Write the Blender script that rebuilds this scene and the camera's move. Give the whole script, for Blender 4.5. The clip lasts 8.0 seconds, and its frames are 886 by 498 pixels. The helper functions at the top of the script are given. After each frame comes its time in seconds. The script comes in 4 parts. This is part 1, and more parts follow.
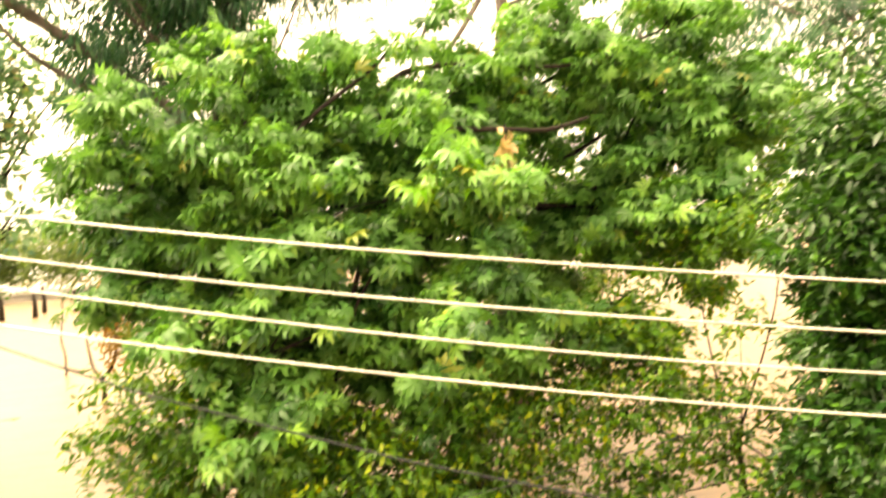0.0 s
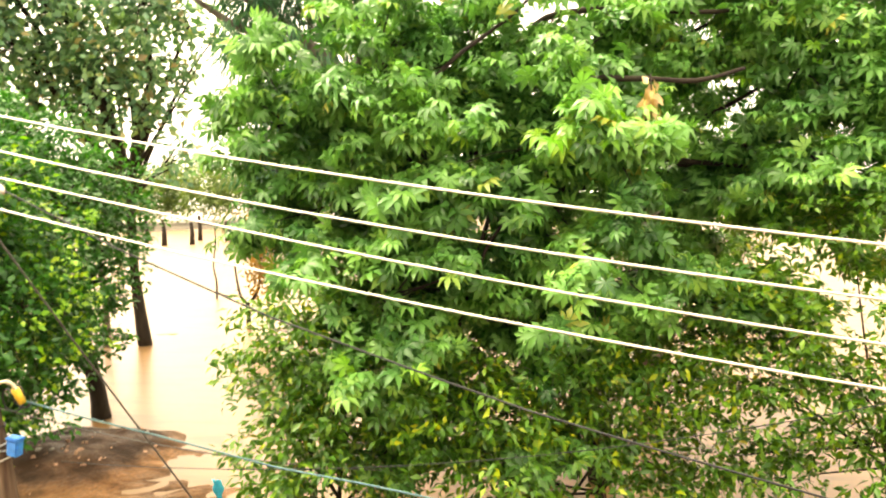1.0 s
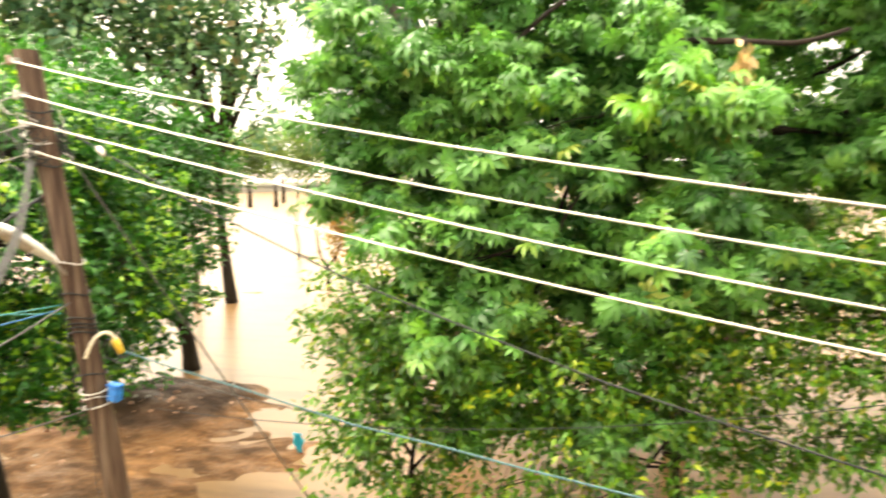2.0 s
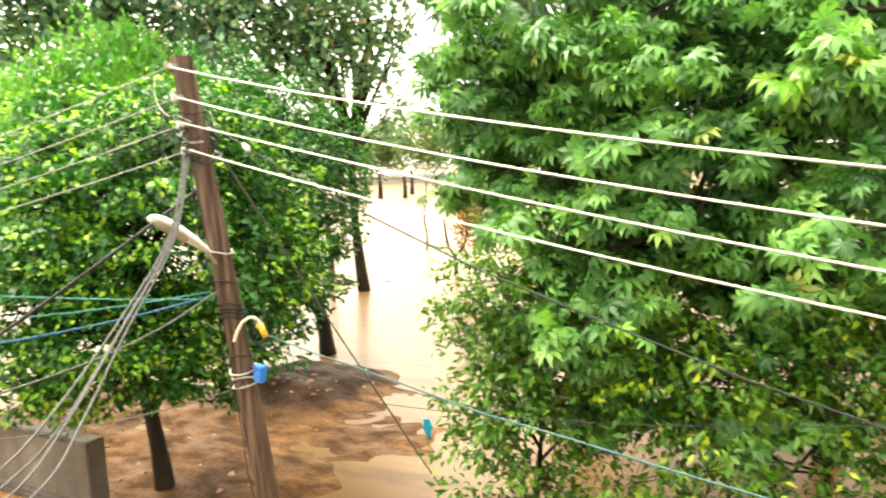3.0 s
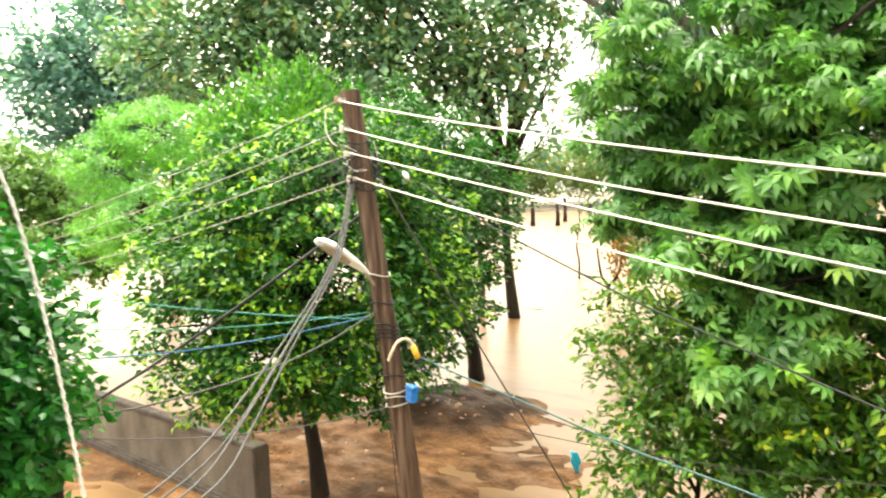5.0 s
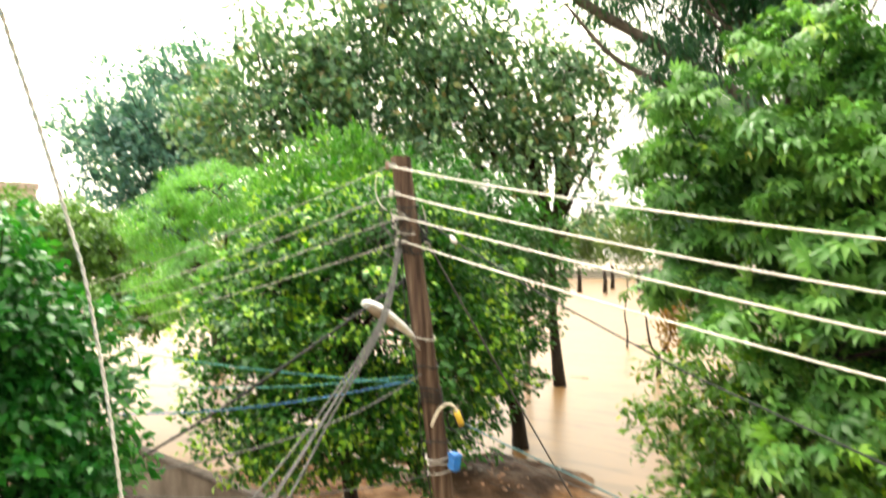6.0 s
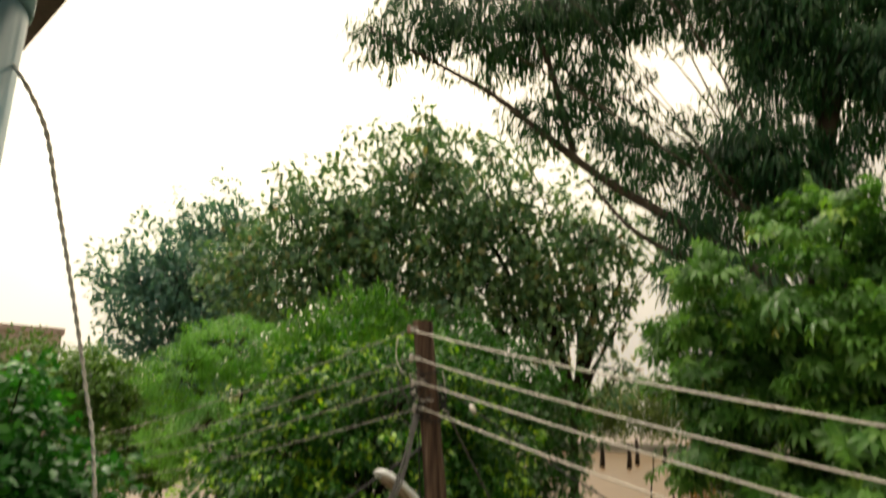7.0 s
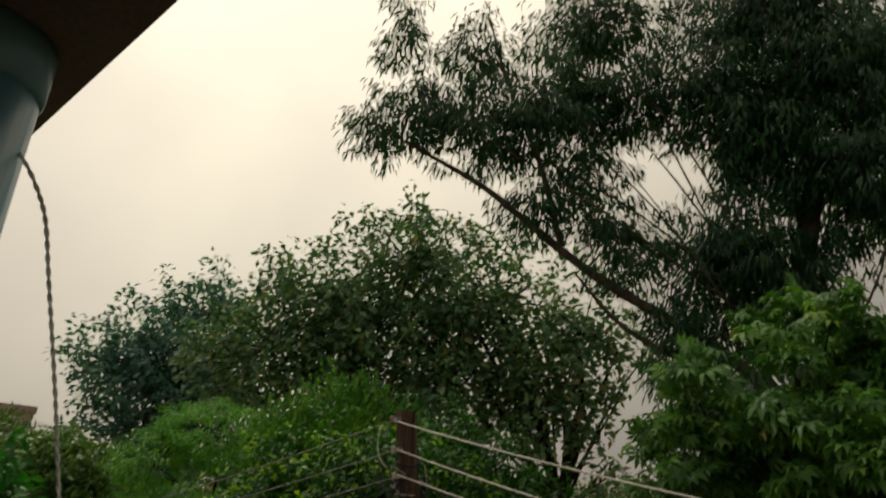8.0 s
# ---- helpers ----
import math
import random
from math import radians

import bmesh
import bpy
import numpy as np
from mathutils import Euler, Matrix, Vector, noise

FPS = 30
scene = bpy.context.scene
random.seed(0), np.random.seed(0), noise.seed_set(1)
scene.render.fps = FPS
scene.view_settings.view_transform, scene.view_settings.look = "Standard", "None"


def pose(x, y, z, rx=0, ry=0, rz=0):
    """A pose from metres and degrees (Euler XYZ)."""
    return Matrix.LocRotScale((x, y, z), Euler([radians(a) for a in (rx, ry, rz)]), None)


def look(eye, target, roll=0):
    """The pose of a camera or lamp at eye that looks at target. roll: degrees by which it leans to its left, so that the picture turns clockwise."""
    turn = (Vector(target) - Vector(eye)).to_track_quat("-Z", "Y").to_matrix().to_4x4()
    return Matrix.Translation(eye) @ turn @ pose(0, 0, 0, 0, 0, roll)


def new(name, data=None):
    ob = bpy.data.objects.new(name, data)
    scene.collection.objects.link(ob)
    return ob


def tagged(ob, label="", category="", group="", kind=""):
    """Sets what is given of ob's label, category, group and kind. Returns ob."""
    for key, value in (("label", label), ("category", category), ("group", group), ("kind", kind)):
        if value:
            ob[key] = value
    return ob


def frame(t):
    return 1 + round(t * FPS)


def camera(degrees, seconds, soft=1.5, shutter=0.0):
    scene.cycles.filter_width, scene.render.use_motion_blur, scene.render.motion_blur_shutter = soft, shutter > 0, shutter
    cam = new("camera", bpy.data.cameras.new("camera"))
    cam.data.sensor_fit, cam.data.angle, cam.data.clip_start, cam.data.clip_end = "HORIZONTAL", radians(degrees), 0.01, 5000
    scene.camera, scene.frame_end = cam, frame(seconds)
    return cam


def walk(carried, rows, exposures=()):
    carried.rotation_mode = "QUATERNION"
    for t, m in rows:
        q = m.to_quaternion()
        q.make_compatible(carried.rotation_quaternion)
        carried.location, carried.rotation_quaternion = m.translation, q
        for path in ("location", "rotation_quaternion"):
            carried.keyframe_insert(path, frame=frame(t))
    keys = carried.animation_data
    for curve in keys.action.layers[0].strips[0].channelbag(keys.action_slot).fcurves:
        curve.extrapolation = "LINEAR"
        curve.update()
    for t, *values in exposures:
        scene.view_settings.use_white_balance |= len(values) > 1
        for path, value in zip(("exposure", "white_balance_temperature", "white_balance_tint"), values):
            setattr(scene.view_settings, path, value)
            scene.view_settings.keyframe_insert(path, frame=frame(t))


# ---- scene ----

# The upper balcony of a house beside a flooded street: x runs along the street, y away from the house.
EYE = 5.5
cam = camera(64.86, 8.0, 2.0, 0.75)
ROWS = [
    (0.0, 0.005, -0.001, -0.003, -0.396, -0.449, -4.847),
    (0.2, 0.0, 0.02, -0.006, 1.39, -2.036, -4.601),
    (0.4, -0.005, 0.04, -0.009, 4.527, -3.034, -4.321),
    (0.5, -0.007, 0.048, -0.01, 6.588, -3.331, -4.146),
    (0.6, -0.006, 0.046, -0.01, 8.223, -3.487, -3.798),
    (0.8, -0.003, 0.033, -0.01, 9.528, -3.743, -2.678),
    (1.0, -0.001, 0.021, -0.009, 10.418, -3.969, -1.745),
    (1.2, -0.002, 0.019, -0.007, 10.265, -4.787, -1.166),
    (2.3, -0.003, 0.018, 0.0, 20.677, -6.978, -1.798),
    (2.5, -0.011, 0.019, 0.0, 23.136, -7.071, -2.482),
    (3.0, -0.022, 0.027, -0.002, 27.264, -7.128, -2.358),
    (3.5, -0.025, 0.03, -0.003, 30.365, -6.07, -2.845),
    (4.0, -0.022, 0.014, -0.003, 33.696, -5.648, -2.755),
    (4.5, -0.02, 0.011, 0.0, 36.26, -5.549, -2.32),
    (4.7, -0.012, 0.006, 0.004, 37.836, -4.983, -2.416),
    (5.8, -0.012, -0.027, -0.003, 42.289, -1.193, -0.864),
    (6.0, -0.015, -0.019, 0.002, 43.179, 0.943, -1.05),
    (6.5, -0.043, -0.006, 0.026, 44.499, 6.302, -0.071),
    (7.0, -0.031, -0.016, 0.049, 44.972, 14.168, 1.607),
    (7.5, -0.014, -0.03, 0.052, 45.169, 18.826, 2.891),
    (8.0, -0.001, -0.041, 0.059, 44.289, 21.373, 3.303),
]
EXPOSURES = [(0.0, 1.55, 8500, 14), (0.5, 1.6, 8200, 14), (1.0, 1.68, 7300, 12), (2.5, 1.58, 6600, 10), (3.5, 1.58, 6300, 9), (4.5, 1.55, 6300, 9), (6.0, 1.05, 6300, 9), (6.5, 0.7, 6500, 9), (7.0, -0.75, 6900, 10), (7.4, -1.92, 6400, 10), (8.0, -2.08, 6550, 10)]
walk(cam, [(t, pose(x, y, EYE + z, 0, 0, yaw) @ pose(0, 0, 0, 90 + pitch) @ pose(0, 0, 0, 0, 0, roll)) for t, x, y, z, yaw, pitch, roll in ROWS], EXPOSURES)

# ---- light: an overcast, bright, slightly warm sky ----
SUN_AZ, SUN_EL = 70.0, 57.0      # bearing (left of straight ahead) and height of the veiled sun
world = bpy.data.worlds.new("overcast_sky")
scene.world = world
world.use_nodes = True
wn = world.node_tree
wn.nodes.clear()
w_out = wn.nodes.new("ShaderNodeOutputWorld")
w_bg = wn.nodes.new("ShaderNodeBackground")
w_sky = wn.nodes.new("ShaderNodeTexSky")
w_sky.sky_type = "NISHITA"
w_sky.sun_disc = False
w_sky.sun_elevation = radians(SUN_EL)
w_sky.sun_rotation = radians(-SUN_AZ)
w_sky.dust_density = 4.0
w_noise = wn.nodes.new("ShaderNodeTexNoise")
w_noise.inputs["Scale"].default_value = 1.6
w_noise.inputs["Detail"].default_value = 4.0
w_ramp = wn.nodes.new("ShaderNodeValToRGB")
w_ramp.color_ramp.elements[0].position, w_ramp.color_ramp.elements[0].color = 0.3, (26.0, 23.3, 19.2, 1)
w_ramp.color_ramp.elements[1].position, w_ramp.color_ramp.elements[1].color = 0.62, (34.0, 30.5, 24.0, 1)
w_mix = wn.nodes.new("ShaderNodeMix")
w_mix.data_type = "RGBA"
w_mix.inputs[0].default_value = 0.88
wn.links.new(w_noise.outputs["Fac"], w_ramp.inputs[0])
wn.links.new(w_sky.outputs[0], w_mix.inputs[6])
# the cloud is brighter round the veiled sun
w_coord = wn.nodes.new("ShaderNodeTexCoord")
w_place = wn.nodes.new("ShaderNodeMapping")
w_place.inputs["Location"].default_value = (math.sin(radians(SUN_AZ)) * math.cos(radians(SUN_EL)), -math.cos(radians(SUN_AZ)) * math.cos(radians(SUN_EL)), -math.sin(radians(SUN_EL)))
w_glow = wn.nodes.new("ShaderNodeTexGradient")
w_glow.gradient_type = "SPHERICAL"
w_veil = wn.nodes.new("ShaderNodeValToRGB")
w_veil.color_ramp.elements[0].position, w_veil.color_ramp.elements[0].color = 0.0, (0.56, 0.56, 0.57, 1)
w_veil.color_ramp.elements[1].position, w_veil.color_ramp.elements[1].color = 0.8, (2.6, 2.6, 2.54, 1)
w_lit = wn.nodes.new("ShaderNodeMix")
w_lit.data_type, w_lit.blend_type = "RGBA", "MULTIPLY"
w_lit.inputs[0].default_value = 1.0
wn.links.new(w_coord.outputs["Generated"], w_place.inputs[0])
wn.links.new(w_place.outputs[0], w_glow.inputs[0])
wn.links.new(w_glow.outputs["Fac"], w_veil.inputs[0])
wn.links.new(w_ramp.outputs[0], w_lit.inputs[6])
wn.links.new(w_veil.outputs[0], w_lit.inputs[7])
wn.links.new(w_lit.outputs[2], w_mix.inputs[7])
wn.links.new(w_mix.outputs[2], w_bg.inputs[0])
w_bg.inputs[1].default_value = 0.085
wn.links.new(w_bg.outputs[0], w_out.inputs[0])

sun = new("sun", bpy.data.lights.new("sun", "SUN"))
sun.data.energy, sun.data.angle, sun.data.color = 1.5, radians(18), (1.0, 0.95, 0.86)
sun_at = Vector((-math.sin(radians(SUN_AZ)) * math.cos(radians(SUN_EL)), math.cos(radians(SUN_AZ)) * math.cos(radians(SUN_EL)), math.sin(radians(SUN_EL))))
sun.matrix_world = look(sun_at * 60, (0, 0, 0))


# ---- materials ----
def material(name):
    m = bpy.data.materials.new(name)
    m.use_nodes = True
    nt = m.node_tree
    return m, nt, nt.nodes["Principled BSDF"], nt.nodes["Material Output"]


def ramp(nt, source, stops):
    r = nt.nodes.new("ShaderNodeValToRGB")
    while len(r.color_ramp.elements) < len(stops):
        r.color_ramp.elements.new(0.5)
    for e, (p, c) in zip(r.color_ramp.elements, stops):
        e.position, e.color = p, (*c, 1)
    nt.links.new(source, r.inputs[0])
    return r.outputs[0]


def noise_of(nt, scale, detail=4.0, stretch=None):
    n = nt.nodes.new("ShaderNodeTexNoise")
    n.inputs["Scale"].default_value, n.inputs["Detail"].default_value = scale, detail
    tc = nt.nodes.new("ShaderNodeTexCoord")
    if stretch:
        mp = nt.nodes.new("ShaderNodeMapping")
        mp.inputs["Scale"].default_value = stretch
        nt.links.new(tc.outputs["Object"], mp.inputs[0])
        nt.links.new(mp.outputs[0], n.inputs["Vector"])
    else:
        nt.links.new(tc.outputs["Object"], n.inputs["Vector"])
    return n.outputs["Fac"]


def mixed(nt, fac, a, b, how="MIX"):
    m = nt.nodes.new("ShaderNodeMix")
    m.data_type, m.blend_type = "RGBA", how
    for socket, v in ((m.inputs[0], fac), (m.inputs[6], a), (m.inputs[7], b)):
        if isinstance(v, (float, int)):
            socket.default_value = v
        elif isinstance(v, tuple):
            socket.default_value = (*v, 1)
        else:
            nt.links.new(v, socket)
    return m.outputs[2]


def bumped(nt, bsdf, height, strength, distance=0.02):
    b = nt.nodes.new("ShaderNodeBump")
    b.inputs["Strength"].default_value, b.inputs["Distance"].default_value = strength, distance
    nt.links.new(height, b.inputs["Height"])
    nt.links.new(b.outputs[0], bsdf.inputs["Normal"])


def leaf_material(name, stops, patch=0.42, rough=0.36, through_light=0.3):
    """Leaves: each its own shade, drifting from bough to bough, thin enough to let some light through."""
    m, nt, bsdf, out = material(name)
    geo = nt.nodes.new("ShaderNodeNewGeometry")
    one = ramp(nt, geo.outputs["Random Per Island"], stops)
    drift = ramp(nt, noise_of(nt, 0.8, 2.0), [(0.35, (0.5, 0.62, 0.62)), (0.65, (1.32, 1.25, 0.95))])
    colour = mixed(nt, patch * 2, one, drift, "MULTIPLY")
    nt.links.new(colour, bsdf.inputs["Base Color"])
    bsdf.inputs["Roughness"].default_value = rough
    bsdf.inputs["Specular IOR Level"].default_value = 0.4
    thin = nt.nodes.new("ShaderNodeBsdfTranslucent")
    nt.links.new(mixed(nt, 1.0, colour, (1.25, 1.35, 0.55), "MULTIPLY"), thin.inputs["Color"])
    both = nt.nodes.new("ShaderNodeMixShader")
    both.inputs[0].default_value = through_light
    nt.links.new(bsdf.outputs[0], both.inputs[1])
    nt.links.new(thin.outputs[0], both.inputs[2])
    nt.links.new(both.outputs[0], out.inputs[0])
    return m


def rough_material(name, stops, scale=8.0, stretch=None, rough=0.8, bump=0.4, fine=60.0, depth=0.02):
    m, nt, bsdf, out = material(name)
    big = noise_of(nt, scale, 6.0, stretch)
    small = noise_of(nt, fine, 4.0, stretch)
    colour = mixed(nt, 0.35, ramp(nt, big, stops), ramp(nt, small, [(0.3, (0.45, 0.45, 0.45)), (0.7, (1.3, 1.3, 1.3))]), "MULTIPLY")
    nt.links.new(colour, bsdf.inputs["Base Color"])
    bsdf.inputs["Roughness"].default_value = rough
    bsdf.inputs["Specular IOR Level"].default_value = 0.22
    bumped(nt, bsdf, mixed(nt, 0.5, big, small), bump, depth)
    return m


def plain_material(name, colour, rough=0.5, metal=0.0, scale=25.0, spread=0.18):
    m, nt, bsdf, out = material(name)
    lo, hi = tuple(c * (1 - spread) for c in colour), tuple(min(1, c * (1 + spread)) for c in colour)
    nt.links.new(ramp(nt, noise_of(nt, scale, 5.0), [(0.3, lo), (0.7, hi)]), bsdf.inputs["Base Color"])
    bsdf.inputs["Roughness"].default_value, bsdf.inputs["Metallic"].default_value = rough, metal
    bsdf.inputs["Specular IOR Level"].default_value = 0.5 if rough < 0.5 else 0.25
    return m


LEAF_PALM = leaf_material("palmate_leaf", [(0.0, (0.050, 0.140, 0.037)), (0.45, (0.106, 0.268, 0.066)), (0.85, (0.167, 0.378, 0.100)), (0.985, (0.215, 0.416, 0.087)), (1.0, (0.307, 0.317, 0.073))], rough=0.27)
LEAF_YOUNG = leaf_material("young_palmate_leaf", [(0.0, (0.100, 0.293, 0.014)), (0.7, (0.158, 0.366, 0.021)), (1.0, (0.209, 0.343, 0.028))])
LEAF_SHRUB = leaf_material("shrub_leaf", [(0.0, (0.034, 0.111, 0.011)), (0.55, (0.074, 0.199, 0.014)), (0.96, (0.139, 0.274, 0.020)), (1.0, (0.264, 0.247, 0.026))])
LEAF_YELLOW = leaf_material("yellowing_leaf", [(0.0, (0.159, 0.285, 0.014)), (1.0, (0.316, 0.388, 0.014))])
LEAF_FIG = leaf_material("fig_leaf", [(0.0, (0.013, 0.080, 0.010)), (0.6, (0.027, 0.140, 0.013)), (1.0, (0.052, 0.200, 0.016))], rough=0.46)
LEAF_FIG_TIP = leaf_material("young_fig_leaf", [(0.0, (0.138, 0.359, 0.020)), (0.6, (0.231, 0.451, 0.020)), (1.0, (0.358, 0.532, 0.041))])
# distance haze is put into the next two leaf colours: paler and bluer
LEAF_TALL_HAZY = leaf_material("hazed_tall_tree_leaf", [(0.0, (0.072, 0.182, 0.111)), (0.6, (0.142, 0.283, 0.168)), (0.9, (0.217, 0.367, 0.188)), (0.97, (0.341, 0.349, 0.188)), (1.0, (0.435, 0.301, 0.188))])
LEAF_BLUE_HAZY = leaf_material("hazed_blue_green_leaf", [(0.0, (0.069, 0.190, 0.206)), (1.0, (0.167, 0.355, 0.341))])
LEAF_WEEPING = leaf_material("weeping_leaf", [(0.0, (0.098, 0.306, 0.048)), (1.0, (0.217, 0.520, 0.083))])
LEAF_EUC = leaf_material("gum_leaf", [(0.0, (0.020, 0.090, 0.044)), (0.7, (0.040, 0.141, 0.064)), (1.0, (0.090, 0.199, 0.079))])
LEAF_DARK = leaf_material("glossy_dark_leaf", [(0.0, (0.014, 0.112, 0.021)), (0.6, (0.028, 0.187, 0.026)), (1.0, (0.065, 0.272, 0.034))], rough=0.35)
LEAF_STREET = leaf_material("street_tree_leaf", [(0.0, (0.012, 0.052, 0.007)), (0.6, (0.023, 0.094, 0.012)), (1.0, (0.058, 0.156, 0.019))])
LEAF_FEATHER = leaf_material("feathery_leaf", [(0.0, (0.056, 0.185, 0.026)), (0.6, (0.094, 0.273, 0.040)), (1.0, (0.176, 0.373, 0.053))])
LEAF_OLIVE = leaf_material("olive_leaf", [(0.0, (0.061, 0.162, 0.030)), (1.0, (0.149, 0.297, 0.051))])
LEAF_FAR = leaf_material("far_leaf", [(0.0, (0.086, 0.144, 0.042)), (1.0, (0.175, 0.238, 0.063))])
LEAF_TAN = leaf_material("tan_dry_leaf", [(0.0, (0.400, 0.270, 0.150)), (1.0, (0.560, 0.410, 0.250))])
LEAF_DRY = leaf_material("dry_leaf", [(0.0, (0.184, 0.098, 0.026)), (1.0, (0.307, 0.184, 0.054))])
BARK_DARK = rough_material("dark_bark", [(0.3, (0.011, 0.008, 0.006)), (0.7, (0.032, 0.024, 0.016))], 6.0, (1, 1, 0.25), 0.85, 0.8)
BARK_GREY = rough_material("grey_bark", [(0.3, (0.075, 0.064, 0.053)), (0.7, (0.180, 0.150, 0.128))], 5.0, (1, 1, 0.25), 0.8, 0.5)
POLE_WOOD = rough_material("weathered_pole_wood", [(0.3, (0.024, 0.015, 0.011)), (0.45, (0.075, 0.046, 0.032)), (0.58, (0.118, 0.080, 0.055)), (0.72, (0.183, 0.137, 0.101))], 16.0, (1, 1, 0.05), 0.75, 0.8, 55.0, 0.012)
CONCRETE = rough_material("stained_concrete", [(0.3, (0.07, 0.058, 0.045)), (0.55, (0.13, 0.11, 0.088)), (0.75, (0.17, 0.148, 0.12))], 1.6, (1, 1, 0.5), 0.85, 0.3, 35.0, 0.01)
DARK_COPING = rough_material("damp_coping", [(0.3, (0.036, 0.030, 0.025)), (0.7, (0.102, 0.084, 0.072))], 4.0, None, 0.8, 0.4)
SLAB = rough_material("roof_slab_concrete", [(0.3, (0.14, 0.13, 0.115)), (0.7, (0.24, 0.22, 0.2))], 2.0, None, 0.85, 0.2)
PAINT_BLUE = plain_material("blue_grey_paint", (0.12, 0.27, 0.32), 0.35, 0.0, 6.0, 0.12)
# unseen house walls, set this pale to bounce light back on the balcony
WALL_PAINT = plain_material("cream_wall_paint", (0.74, 0.7, 0.6), 0.7, 0.0, 3.0, 0.1)
ALU = plain_material("bare_aluminium_conductor", (0.6, 0.58, 0.53), 0.45, 0.25, 40.0, 0.15)
# the same conductor in a darker grey, for the lines left of the pole
ALU_DULL = plain_material("dark_aluminium_conductor", (0.3, 0.29, 0.27), 0.5, 0.2, 40.0, 0.2)
CABLE_GREY = plain_material("grey_cable_sheath", (0.085, 0.085, 0.083), 0.55)
CABLE_BLACK = plain_material("black_cable_sheath", (0.022, 0.025, 0.026), 0.6)
CABLE_PALE = plain_material("pale_twisted_cable", (0.47, 0.457, 0.42), 0.5, 0.0, 30.0, 0.25)
ROPE_TEAL = plain_material("teal_rope", (0.048, 0.216, 0.204), 0.6)
ROPE_BLUE = plain_material("blue_rope", (0.030, 0.120, 0.252), 0.6)
STEEL = plain_material("galvanised_steel", (0.4, 0.39, 0.37), 0.45, 0.7)
PORCELAIN = plain_material("white_porcelain", (0.488, 0.468, 0.429), 0.25)
RED_CLAY = plain_material("brown_insulator", (0.24, 0.15, 0.11), 0.4)
LAMP_WHITE = plain_material("white_lamp_housing", (0.88, 0.92, 0.95), 0.3, 0.0, 8.0, 0.03)
LAMP_GLASS = plain_material("dull_lamp_lens", (0.4, 0.38, 0.34), 0.2)
CABLE_WHITE = plain_material("white_cable_sheath", (0.9, 0.9, 0.87), 0.25, 0.0, 30.0, 0.05)
TAPE_WHITE = plain_material("white_tape", (0.75, 0.7, 0.55), 0.6)
TAPE_YELLOW = plain_material("yellow_sleeve", (0.7, 0.5, 0.06), 0.5)
BOX_BLUE = plain_material("blue_plastic", (0.03, 0.2, 0.62), 0.4)
CLOTH_CYAN = plain_material("cyan_cloth", (0.03, 0.42, 0.6), 0.7)
RUBBISH = plain_material("pale_rubbish", (0.300, 0.275, 0.240), 0.7, 0.0, 5.0, 0.3)
STONE = plain_material("broken_brick_stone", (0.32, 0.2, 0.14), 0.85, 0.0, 12.0, 0.35)
# red brick washed out to pale pink: the haze is in the colour
BRICK_HAZY = rough_material("hazed_red_brick_wall", [(0.3, (0.42, 0.33, 0.31)), (0.7, (0.52, 0.42, 0.39))], 1.2, None, 0.85, 0.2)
BANK = rough_material("pale_far_bank", [(0.3, (0.07, 0.06, 0.045)), (0.7, (0.13, 0.11, 0.08))], 0.2, None, 0.9, 0.1)
DARK_GLASS = plain_material("dark_window_glass", (0.05, 0.06, 0.06), 0.1)


def water_material():
    m, nt, bsdf, out = material("silty_flood_water")
    silt = noise_of(nt, 0.22, 5.0)
    streak = noise_of(nt, 0.9, 6.0, (0.5, 1.6, 1.0))
    colour = mixed(nt, 0.5, ramp(nt, silt, [(0.3, (0.125, 0.072, 0.028)), (0.7, (0.19, 0.112, 0.046))]), ramp(nt, streak, [(0.36, (0.42, 0.37, 0.32)), (0.5, (1.1, 1.08, 1.05))]), "MULTIPLY")
    nt.links.new(colour, bsdf.inputs["Base Color"])
    bsdf.inputs["Roughness"].default_value = 0.3
    bsdf.inputs["IOR"].default_value = 1.33
    bsdf.inputs["Specular IOR Level"].default_value = 0.36
    bumped(nt, bsdf, noise_of(nt, 2.2, 3.0, (1.0, 2.2, 1.0)), 0.07, 0.02)
    return m


